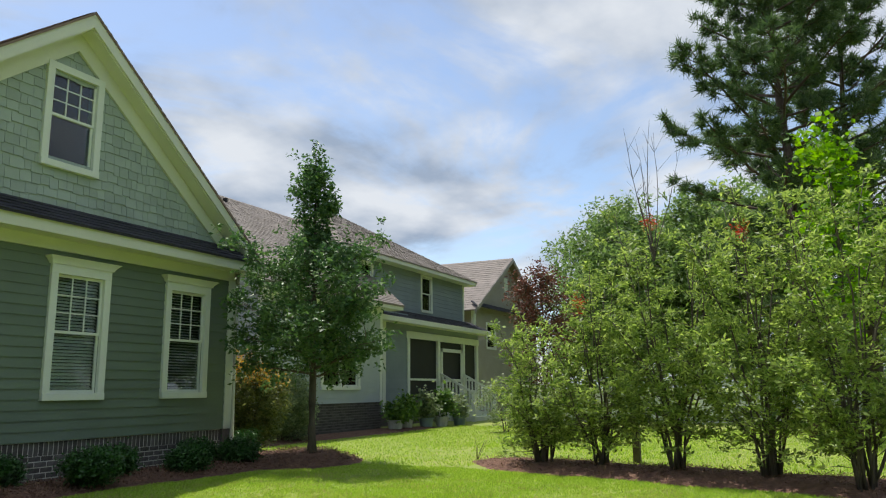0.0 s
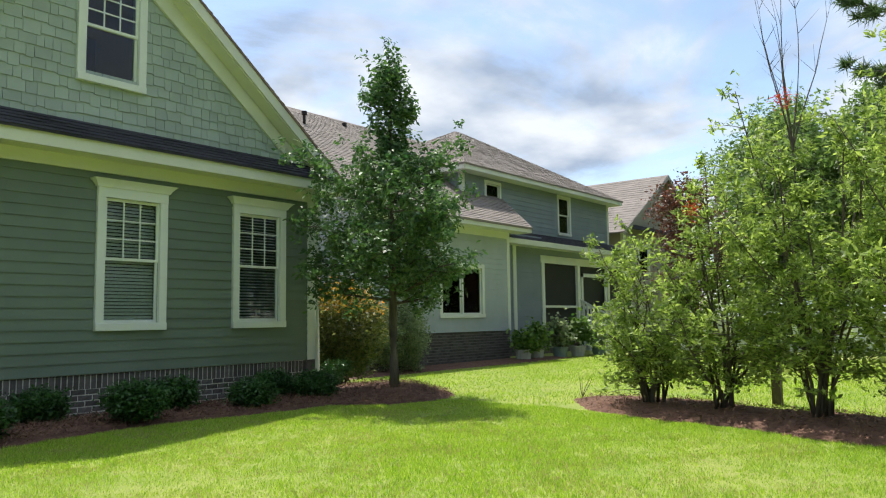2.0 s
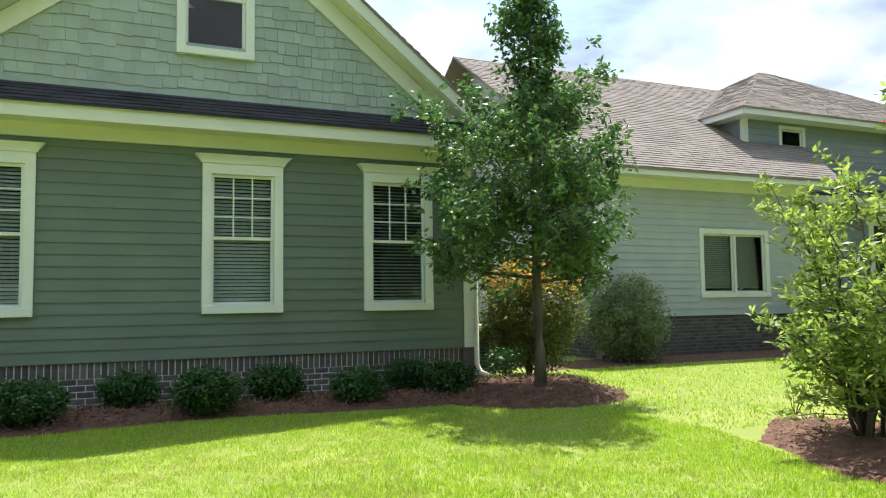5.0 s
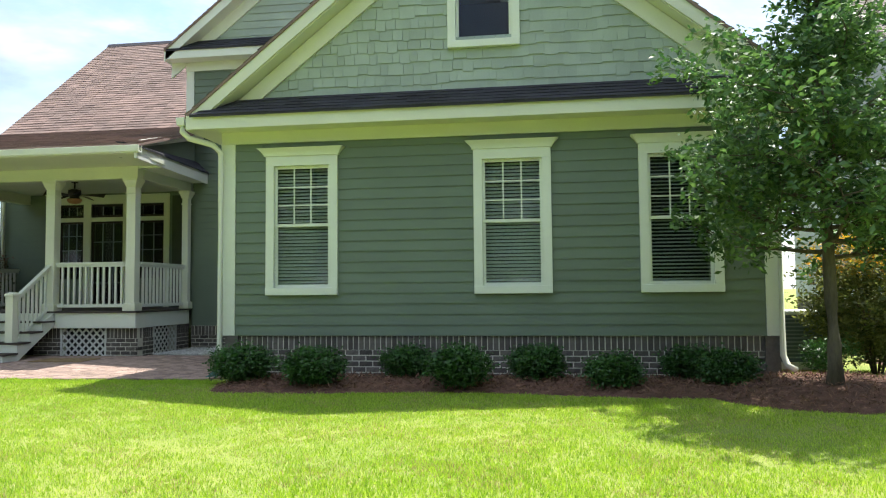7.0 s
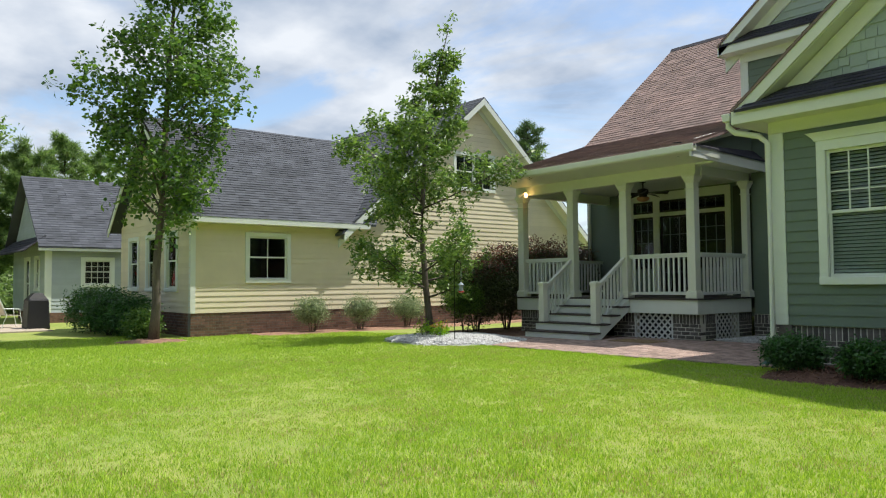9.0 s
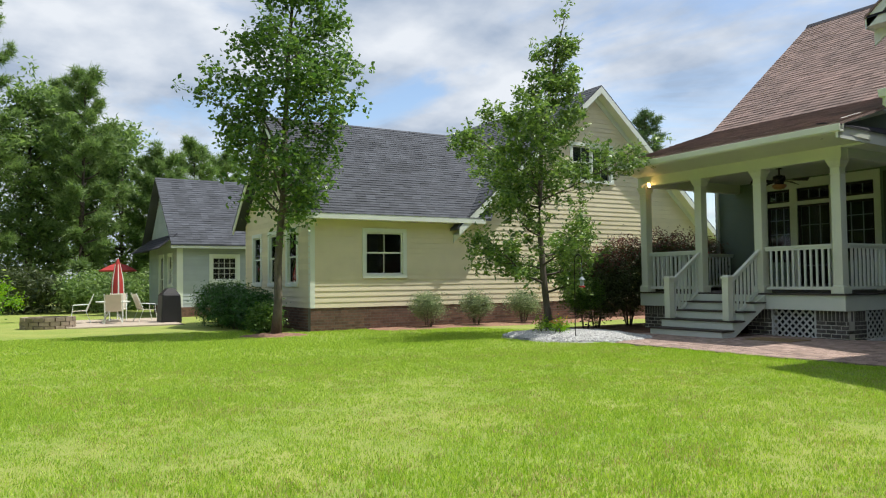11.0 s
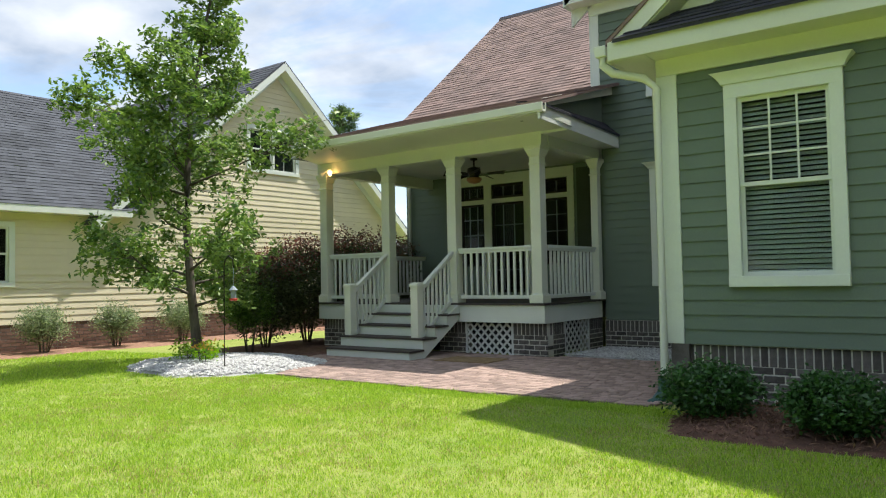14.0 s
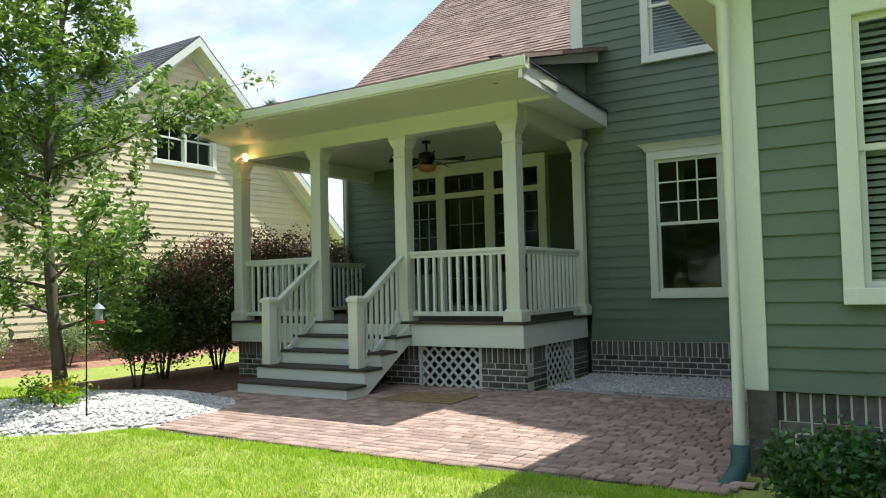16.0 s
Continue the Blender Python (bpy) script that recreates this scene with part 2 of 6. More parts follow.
def part(name, geo, mat, parent=None, label="", m=None, smooth=False, bevel=0.0):
    if isinstance(geo, Geo):
        me = bpy.data.meshes.new(name)
        me.from_pydata(geo.v, [], geo.f)
        if smooth:
            me.polygons.foreach_set("use_smooth", [True] * len(me.polygons))
        me.materials.append(mat)
    else:
        me = geo
    ob = new(name, me)
    ob.parent = parent
    if m is not None:
        ob.matrix_basis = m
    if label:
        ob["label"] = label
    if bevel:
        b = ob.modifiers.new("edge", "BEVEL")
        b.width, b.segments, b.limit_method = bevel, 2, "ANGLE"
    return ob


def thing(name, label, category, m=None, group="", kind=""):
    ob = new(name)
    ob.empty_display_size = 0.2
    if m is not None:
        ob.matrix_basis = m
    return tagged(ob, label, category, group, kind)


def array_mesh(name, verts, nper, mat, mat_smooth=False):
    """A mesh of many separate faces with nper corners each, from an (n * nper, 3) array."""
    me = bpy.data.meshes.new(name)
    n = len(verts) // nper
    me.vertices.add(len(verts))
    me.vertices.foreach_set("co", np.ascontiguousarray(verts, dtype=np.float32).ravel())
    me.loops.add(n * nper)
    me.loops.foreach_set("vertex_index", np.arange(n * nper, dtype=np.int32))
    me.polygons.add(n)
    me.polygons.foreach_set("loop_start", np.arange(n, dtype=np.int32) * nper)
    me.polygons.foreach_set("loop_total", np.full(n, nper, dtype=np.int32))
    me.update(calc_edges=True)
    me.materials.append(mat)
    return me


def leaf_mesh(name, pts, size, mat, rng, aspect=0.5, up=0.5, droop=0.0, curl=0.25):
    """One folded leaf of four corners at each of the points; large far ones have three corners."""
    n = len(pts)
    d = rng.normal(size=(n, 3))
    d[:, 2] = d[:, 2] * 0.6 - droop
    d /= np.linalg.norm(d, axis=1)[:, None]
    u = rng.normal(size=(n, 3))
    u[:, 2] += up * 2
    s = np.cross(d, u)
    s /= np.linalg.norm(s, axis=1)[:, None] + 1e-6
    nn = np.cross(s, d)
    L = (size * rng.uniform(0.65, 1.3, n))[:, None]
    W = L * aspect * 0.5
    if size > 0.165:
        v = np.empty((n, 3, 3))
        v[:, 0], v[:, 1], v[:, 2] = pts + s * W, pts - s * W, pts + d * L
        return array_mesh(name, v.reshape(-1, 3), 3, mat)
    v = np.empty((n, 4, 3))
    v[:, 0] = pts
    v[:, 1] = pts + d * L * 0.5 + s * W + nn * L * curl * 0.3
    v[:, 2] = pts + d * L
    v[:, 3] = pts + d * L * 0.5 - s * W + nn * L * curl * 0.3
    return array_mesh(name, v.reshape(-1, 3), 4, mat)


def ground_z(x, y):
    """The lawn: level by the green house, falling gently to the west."""
    t = min(max((-4.0 - x) / 8.0, 0), 1)
    return -0.14 * t * t * (3 - 2 * t)


def step_curve(t):
    t = np.clip(t, 0, 1)
    return t * t * (3 - 2 * t)


def ground_zs(x, y):
    return -0.14 * step_curve((-4.0 - x) / 8.0)


# ---------------------------------------------------------------- house helpers


def spans(a, b, cuts):
    """The stretches of a..b that are left when the cuts are taken out."""
    out, x = [], a
    for c0, c1 in sorted(cuts):
        if c0 > x:
            out.append((x, min(c0, b)))
        x = max(x, c1)
    if x < b:
        out.append((x, b))
    return [(p, q) for p, q in out if q - p > 0.01]


def rows(z0, z1, step, xl, xr, ops):
    """Courses of a wall face with openings, as (z bottom, z top, left bottom, left top, right bottom, right top, share of the course below and above)."""
    zs, z = [], z0
    while z < z1 - 0.004:
        zs.append((z, min(z + step, z1)))
        z += step
    for za, zb in zs:
        brk = sorted({za, zb, *[v for o in ops for v in o[2:4] if za < v < zb]})
        for a, b in zip(brk, brk[1:]):
            cuts = [(o[0], o[1]) for o in ops if o[2] < b - 1e-4 and o[3] > a + 1e-4]
            for p, q in spans(min(xl(a), xl(b)), max(xr(a), xr(b)), cuts):
                la, lb, ra, rb = max(p, xl(a)), max(p, xl(b)), min(q, xr(a)), min(q, xr(b))
                if ra > la + 0.005:
                    yield a, b, la, min(lb, rb), ra, max(rb, min(lb, rb)), (a - za) / step, (b - za) / step


def backing(z0, z1, xl, xr, ops, thick=0.16, step=None):
    g = Geo()
    for a, b, la, lb, ra, rb, *_ in rows(z0, z1, step or (z1 - z0), xl, xr, ops):
        g.hexa([(la, 0, a), (ra, 0, a), (ra, thick, a), (la, thick, a), (lb, 0, b), (rb, 0, b), (rb, thick, b), (lb, thick, b)])
    return g


def lap(g, r, t0=0.022, t1=0.006):
    a, b, la, lb, ra, rb, s, e = r
    ya, yb = -(t0 + (t1 - t0) * s), -(t0 + (t1 - t0) * e)
    g.hexa([(la, ya, a), (ra, ya, a), (ra, -0.001, a), (la, -0.001, a), (lb, yb, b), (rb, yb, b), (rb, -0.001, b), (lb, -0.001, b)])
    return g


def facade(parent, m, z0, z1, xl, xr, ops, mat, expo=0.152, singly=False, name="wall", thick=0.16, gable=False):
    """A wall with lap siding; singly: each board an object of its own."""
    if not callable(xl):
        a, b = xl, xr
        xl, xr = (lambda z: a), (lambda z: b)
    wall = part(name, backing(z0, z1, xl, xr, ops, thick, 0.25 if gable else None), mat, parent, m=m)
    if singly:
        for r in rows(z0, z1, expo, xl, xr, ops):
            part("board", lap(Geo(), r), mat, wall)
    else:
        g = Geo()
        for r in rows(z0, z1, expo, xl, xr, ops):
            lap(g, r)
        part("siding", g, mat, wall)
    return wall


def brick_face(parent, m, x0, x1, z0, z1, mat, soldier=True, singly=True, rng=random.Random(4), joint=None):
    """Running bond with a soldier course on top, each brick proud of the mortar."""
    base = part("brick_base", Geo().box(x0, x1, 0.005, 0.2, z0, z1), joint or MORTAR, parent, "mortar joints of the brick base", m)
    sizes = {}
    g = Geo()

    def brick(x, z, w, h):
        if not singly:
            g.box(x, x + w, -0.003 * rng.random(), 0.03, z, z + h)
            return
        key = (round(w, 3), round(h, 3))
        if key not in sizes:
            e = 0.004
            q = Geo()
            q.v = [(0, 0.03, 0), (w, 0.03, 0), (w, 0.03, h), (0, 0.03, h), (0, e, 0), (w, e, 0), (w, e, h), (0, e, h), (e, 0, e), (w - e, 0, e), (w - e, 0, h - e), (e, 0, h - e)]
            q.f = [(4, 5, 1, 0), (5, 6, 2, 1), (6, 7, 3, 2), (7, 4, 0, 3), (8, 9, 5, 4), (9, 10, 6, 5), (10, 11, 7, 6), (11, 8, 4, 7), (8, 11, 10, 9)]
            me = bpy.data.meshes.new("brick")
            me.from_pydata(q.v, [], q.f)
            me.materials.append(mat)
            sizes[key] = me
        part("brick", sizes[key], mat, base, m=Matrix.Translation((x, -0.004 * rng.random(), z)))

    zt = z1
    if soldier:
        x = x0
        while x < x1 - 0.03:
            brick(x + 0.007, z1 - 0.200, min(0.066, x1 - x - 0.007), 0.195)
            x += 0.081
        zt = z1 - 0.206
    k = 0
    while zt > z0 + 0.03:
        h = min(0.066, zt - z0)
        x = x0 - (0.1015 if k % 2 else 0)
        while x < x1 - 0.02:
            a, b = max(x + 0.007, x0), min(x + 0.195, x1)
            if b - a > 0.02:
                brick(a, zt - h, b - a, h)
            x += 0.203
        zt -= 0.081
        k += 1
    if not singly:
        tagged(part("brickwork", g, mat, base), kind="stuff")
    return base


def window(parent, m, x0, x1, z0, z1, trim=WHITE, head=0.0, side=0.115, blind=0.0, grid=(3, 3), lower=(1, 1), sill=True, double=False, slant=0.5, single=False):
    """A sash window in the opening x0..x1, z0..z1 of a wall whose face is y = 0: casing, head, sill, two sashes, panes, bars and a blind."""
    w = part("window", Geo().box(x0 - side, x1 + side, -0.047, 0.02, z1, z1 + side * (1.2 if head else 1)), trim, parent, m=m, bevel=0.004)
    part("casing", Geo().box(x0 - side, x0 + 0.004, -0.045, 0.02, z0 - 0.002, z1 + 0.002), trim, w, bevel=0.004)
    part("casing", Geo().box(x1 - 0.004, x1 + side, -0.045, 0.02, z0 - 0.002, z1 + 0.002), trim, w, bevel=0.004)
    if sill:
        part("sill", Geo().box(x0 - side, x1 + side, -0.062, 0.02, z0 - side * 0.9, z0), trim, w, bevel=0.006)
    if head:
        zt = z1 + side * 1.2
        c, pr = Geo(), [(0.022 + 0.085 * (i / 6) ** 1.6, zt + head * i / 6) for i in range(7)]
        for o, z in pr:
            c.v += [(x0 - side - o, 0.02, z), (x0 - side - o, -0.047 - o, z), (x1 + side + o, -0.047 - o, z), (x1 + side + o, 0.02, z)]
        for i in range(6):
            k = i * 4
            c.f += [(k + j, k + j + 4, k + j + 5, k + j + 1) for j in range(3)]
        c.f += [(0, 1, 2, 3), (27, 26, 25, 24), (3, 27, 24, 0)]
        part("head_cap", c, trim, w)
    halves = [(x0, x1)] if not double else [(x0, (x0 + x1) / 2 - 0.03), ((x0 + x1) / 2 + 0.03, x1)]
    if double:
        part("mullion", Geo().box((x0 + x1) / 2 - 0.032, (x0 + x1) / 2 + 0.032, -0.03, 0.05, z0, z1), trim, w)
    for p, q in halves:
        zm = (z0 + z1) / 2 + 0.02
        for nm, a, b, y, bars in ((("sash", z0, z1, 0.02, grid),) if single else (("upper_sash", zm - 0.02, z1, 0.012, grid), ("lower_sash", z0, zm + 0.02, 0.034, lower))):
            s = Geo()
            t = 0.042
            s.box(p, p + t, y, y + 0.03, a, b).box(q - t, q, y, y + 0.03, a, b)
            s.box(p + t, q - t, y, y + 0.03, a, a + t).box(p + t, q - t, y, y + 0.03, b - t, b)
            sash = part(nm, s, trim, w)
            if bars:
                for i in range(1, bars[0]):
                    x = p + t + (q - p - 2 * t) * i / bars[0]
                    part("glazing_bar", Geo().box(x - 0.010, x + 0.010, y + 0.004, y + 0.022, a + t, b - t), trim, w)
                for i in range(1, bars[1]):
                    z = a + t + (b - a - 2 * t) * i / bars[1]
                    part("glazing_bar", Geo().box(p + t, q - t, y + 0.005, y + 0.021, z - 0.010, z + 0.010), trim, w)

            pane = part("pane", Geo().box(p + t - 0.004, q - t + 0.004, y + 0.014, y + 0.019, a + t - 0.004, b - t + 0.004), GLASS, w)
            pane.visible_shadow = False
        if blind:
            s = Geo()
            z = z1 - 0.03
            low = z1 - (z1 - z0) * blind
            while z > low + 0.02:
                s.hexa([(p + 0.02, 0.090, z), (q - 0.02, 0.090, z), (q - 0.02, 0.132, z + slant * 0.05), (p + 0.02, 0.132, z + slant * 0.05),
                        (p + 0.02, 0.090, z + 0.003), (q - 0.02, 0.090, z + 0.003), (q - 0.02, 0.132, z + slant * 0.05 + 0.003), (p + 0.02, 0.132, z + slant * 0.05 + 0.003)])
                z -= 0.050
            s.box(p + 0.02, q - 0.02, 0.09, 0.13, low, low + 0.02)
            part("blind", s, BLIND, w, "closed white slatted blind")
    return w


def shingle_rows(g, p00, p10, p11, p01, rng, row=0.14, tab=0.30, thick=0.012):
    """Overlapping shingle tabs on the flat roof face p00 (eave left), p10 (eave right), p11 (ridge right), p01 (ridge left)."""
    p00, p10, p11, p01 = (Vector(p) for p in (p00, p10, p11, p01))
    nrm = (p10 - p00).cross(p01 - p00)
    if nrm.length < 1e-6:
        nrm = (p10 - p00).cross(p11 - p00)
    nrm = nrm.normalized()
    if nrm.z < 0:
        nrm = -nrm
    ln = max((p01 - p00).length, (p11 - p10).length)
    k = max(1, int(ln / row))
    for i in range(k):
        a, b = i / k, (i + 1.0) / k
        l0, r0 = p00.lerp(p01, a), p10.lerp(p11, a)
        l1, r1 = p00.lerp(p01, b), p10.lerp(p11, b)
        w = (r0 - l0).length
        n = max(1, int(w / tab))
        off = rng.random() / n
        us = [0.0] + [min(1, max(0, (j + off) / n)) for j in range(n)] + [1.0]
        for u, v in zip(us, us[1:]):
            if (v - u) * w < 0.02:
                continue
            t = thick * rng.uniform(0.6, 1.5)
            e = (v - u) * 0.015
            A, B, C, D = l0.lerp(r0, u + e), l0.lerp(r0, v - e), l1.lerp(r1, v - e), l1.lerp(r1, u + e)
            k0 = len(g.v)
            g.v += [tuple(A + nrm * t), tuple(B + nrm * t), tuple(C + nrm * 0.001), tuple(D + nrm * 0.001), tuple(A), tuple(B)]
            g.f += [(k0, k0 + 1, k0 + 2, k0 + 3), (k0 + 4, k0 + 5, k0 + 1, k0)]


def roof_face(parent, corners, mat, name="roof", row=0.14, tab=0.3, thick=0.16, seed=1, label=""):
    """A roof slab with its shingles. corners: eave left, eave right, ridge right, ridge left, seen from outside."""
    c = [Vector(p) for p in corners]
    n = (c[1] - c[0]).cross(c[2] - c[0]).normalized()
    if n.z < 0:
        n = -n
    d = Vector((0, 0, thick))
    slab = part(name, Geo().hexa([p - d for p in c] + [p - n * 0.002 for p in c]), mat, parent, label)
    g = Geo()
    shingle_rows(g, *c, random.Random(seed), row, tab)
    tagged(part("shingles", g, mat, slab), kind="stuff")
    return slab

# ---------------------------------------------------------------- ground
xs = np.concatenate([[-900, -300, -120, -70], np.arange(-45, 60.1, 0.75), [80, 130, 300, 900]])
ys = np.concatenate([[-900, -300, -100, -50], np.arange(-30, 60.1, 0.75), [90, 140, 300, 900]])
gg = Geo()
for y in ys:
    for x in xs:
        gg.v.append((x, y, ground_z(x, y) + 0.015 * noise.noise((x * 0.35, y * 0.35, 0)) * (abs(x) < 50)))
W_ = len(xs)
gg.f = [(j * W_ + i, j * W_ + i + 1, (j + 1) * W_ + i + 1, (j + 1) * W_ + i) for j in range(len(ys) - 1) for i in range(W_ - 1)]
tagged(part("ground", gg, GRASS_GROUND, smooth=True), "mown bright green lawn", "lawn", kind="structure")

# ---------------------------------------------------------------- the green house
PEAK_X, PITCH = 6.24, 0.80
house = thing("house", "sage green lap-sided house with cream trim and brick base", "house")
FRONT = pose(0, 11.06, 0)
wins = [(3.0, 4.09), (6.08, 7.17), (8.36, 9.45)]
holes = [(a + 0.12, b - 0.12, 1.295, 3.09) for a, b in wins]
wing_wall = facade(house, FRONT, 0.60, 3.62, 2.50, 9.98, holes, SIDING, singly=True)
for i, (a, b, c, d) in enumerate(holes):
    window(house, FRONT @ Matrix.Translation((0, -0.02, 0)), a, b, c, d, TRIM, head=0.11, side=0.12, blind=0.98, lower=(1, 1), slant=(0.72, 0.74, 0.40)[i])
# corner boards
part("corner_board", Geo().box(2.29, 2.512, -0.035, 0.19, 0.60, 3.62), TRIM, house, m=FRONT, bevel=0.005)
part("corner_board", Geo().box(9.975, 10.19, -0.035, 0.19, 0.60, 3.62), TRIM, house, m=FRONT, bevel=0.005)
# frieze under the eave, soffit, fascia and little pent roof
part("frieze", Geo().box(2.30, 10.18, -0.05, 0.0, 3.44, 3.66), CREAM, house, m=FRONT, bevel=0.004)
part("soffit", Geo().box(1.93, 10.55, -0.42, 0.0, 3.62, 3.66), CREAM, house, m=FRONT)
part("fascia", Geo().box(1.93, 10.55, -0.45, -0.42, 3.60, 3.80), CREAM, house, m=FRONT, bevel=0.006)
pent = roof_face(house, [(2.0, 10.57, 3.80), (10.48, 10.57, 3.80), (10.1, 11.05, 4.13), (2.38, 11.05, 4.13)], SHINGLE_DARK, row=0.13, thick=0.03, seed=3, label="narrow dark shingled pent roof")


def rake_l(z, inset=0.0):
    return PEAK_X - (7.20 - z) / PITCH + inset


def rake_r(z, inset=0.0):
    return PEAK_X + (7.20 - z) / PITCH - inset


GW = (5.733 + 0.11, 6.759 - 0.11, 4.705 + 0.11, 6.27)
gable = part("gable_wall", backing(4.0, 6.95, lambda z: rake_l(z, 0.15), lambda z: rake_r(z, 0.15), [GW], 0.16, 0.2), SIDING_UP, house, "gable clad in sage shingles", FRONT)
rng = random.Random(7)
z = 4.06
while z < 6.75:
    h = 0.165
    for p, q in spans(rake_l(z, 0.2), rake_r(z, 0.2), [(GW[0], GW[1])] if GW[2] < z + h / 2 < GW[3] else []):
        x = p
        while x < q - 0.02:
            w = min(rng.choice((0.11, 0.15, 0.19, 0.23)), q - x)
            dz = rng.choice((0, 0, 0.018, -0.02))
            b0 = z - dz
            if x > rake_l(z + h, 0.05) and x + w < rake_r(z + h, 0.05):
                g = Geo().hexa([(x, -0.020, b0), (x + w - 0.006, -0.020, b0), (x + w - 0.006, -0.001, b0), (x, -0.001, b0),
                                (x, -0.005, z + h), (x + w - 0.006, -0.005, z + h), (x + w - 0.006, -0.001, z + h), (x, -0.001, z + h)])
                part("shake", g, SIDING_UP, gable)
            x += w
    z += h
window(house, FRONT @ Matrix.Translation((0, -0.02, 0)), *GW, TRIM, head=0.0, side=0.115, blind=0.0)
# rake boards and soffits of the gable
for sgn in (-1, 1):
    ex = PEAK_X + sgn * 4.34
    ez = 7.31 - 4.34 * PITCH
    nm = "rake_board"
    # sloping fascia board at the verge
    a, b = (ex, ez), (PEAK_X, 7.31)
    poly = [(a[0], a[1] - 0.23), (b[0], b[1] - 0.25), (b[0], b[1] - 0.02), (a[0], a[1] - 0.02)]
    part(nm, Geo().prism(poly if sgn < 0 else poly[::-1], -0.36, -0.32), CREAM, house, m=FRONT)
    poly = [(a[0], a[1] - 0.24), (b[0], b[1] - 0.28), (b[0], b[1] - 0.23), (a[0], a[1] - 0.19)]
    part("rake_soffit", Geo().prism(poly if sgn < 0 else poly[::-1], -0.32, 0.0), CREAM, house, m=FRONT)
    c0 = PEAK_X + sgn * 3.66
    poly = [(c0, 7.02 - 3.66 * PITCH - 0.25), (PEAK_X, 7.02 - 0.30), (PEAK_X, 7.04), (c0, 7.04 - 3.66 * PITCH)]
    part("rake_frieze", Geo().prism(poly if sgn < 0 else poly[::-1], -0.055, 0.0), CREAM, house, m=FRONT)
# wing roof
roof_face(house, [(1.88, 20.0, 3.84), (1.88, 10.68, 3.84), (PEAK_X, 10.68, 7.33), (PEAK_X, 20.0, 7.33)], SHINGLE_RED, seed=5, thick=0.05)
roof_face(house, [(10.60, 10.68, 3.84), (10.60, 20.0, 3.84), (PEAK_X, 20.0, 7.33), (PEAK_X, 10.68, 7.33)], SHINGLE_RED, seed=6, thick=0.05)
for x, s in ((2.30, 1), (10.18, -1)):
    facade(house, pose(x, 0, 0, 0, 0, -90 * s), 0.6, 3.75, -22.0 if s > 0 else 11.26, -11.26 if s > 0 else 22.0, [], SIDING)
    part("eave_board", Geo().box(x - s * 0.40 - 0.02, x - s * 0.40 + 0.02, 10.72, 20, 3.62, 3.79), CREAM, house)
    part("eave_soffit", Geo().box(min(x, x - s * 0.4), max(x, x - s * 0.4), 10.70, 20, 3.616, 3.65), CREAM, house)
part("gutter", Geo().prism([(1.76, 3.68), (1.88, 3.68), (1.88, 3.80), (1.74, 3.80)], 10.66, 15.9), CREAM, house, bevel=0.01)
# added dark sheets: paint the wing's rooms dim and stop light leaking in
part("interior", Geo().box(2.48, 10.0, 11.3, 20.0, 3.66, 3.72).box(2.48, 10.0, 15.0, 15.1, 0.4, 3.66).box(5.3, 7.2, 13.5, 13.6, 3.72, 6.3), PAINTED_DARK, house, "dark sheets that paint the dimness of rooms behind the windows")
# downspouts
part("downspout", Geo().tube([(1.82, 10.72, 3.72), (1.82, 10.72, 3.60), (1.92, 10.75, 3.50), (2.22, 10.88, 3.42), (2.335, 10.92, 3.30), (2.335, 10.92, 0.30), (2.335, 10.90, 0.20)], [0.045] * 7, 10), CREAM, house, "cream metal downspout", smooth=True)
part("drain_elbow", Geo().tube([(2.335, 10.90, 0.24), (2.335, 10.88, 0.10), (2.29, 10.78, 0.0), (2.22, 10.58, -0.06)], [0.065, 0.065, 0.07, 0.07], 12), material("green_plastic", (0.03, 0.10, 0.09), 0.5, 0.1), house, "dark green plastic drain elbow", smooth=True)
part("downspout", Geo().tube([(10.15, 10.97, 3.6), (10.15, 10.97, 0.35), (10.19, 10.93, 0.22), (10.25, 10.80, 0.18)], [0.042] * 4, 8), CREAM, house, "cream metal downspout", smooth=True)
# brick base of the wing
brick_face(house, pose(0, 11.075, 0), 2.36, 10.14, 0.02, 0.595, BRICK)
part("brick_return", Geo().box(2.37, 2.56, 11.03, 16.0, -0.1, 0.6), BRICK, house)
part("brick_return", Geo().box(9.95, 10.14, 11.03, 22.0, -0.1, 0.6), BRICK, house)

# two-storey part behind: wall beside the porch
BACK = pose(0, 16.09, 0)
bw = [(0.30, 2.12, 1.22, 3.08), (0.29, 1.30, 4.58, 6.0)]
facade(house, BACK, 0.52, 6.40, -0.72, 2.31, bw, SIDING)
facade(house, BACK, 3.6, 6.40, 2.31, 6.2, [], SIDING)
window(house, BACK @ Matrix.Translation((0, -0.02, 0)), *bw[0], WHITE, head=0.10, side=0.105, lower=(1, 1), double=True)
window(house, BACK @ Matrix.Translation((0, -0.02, 0)), *bw[1], WHITE, side=0.11, blind=0.98)
part("corner_board", Geo().box(-0.90, -0.72, -0.03, 0.17, 4.55, 6.40), WHITE, house, m=BACK)
brick_face(house, pose(0, 16.07, 0), -0.74, 2.30, -0.08, 0.515, BRICK)
facade(house, pose(-0.72, 0, 0, 0, 0, -90), 0.5, 6.40, -24.0, -16.27, [], SIDING)
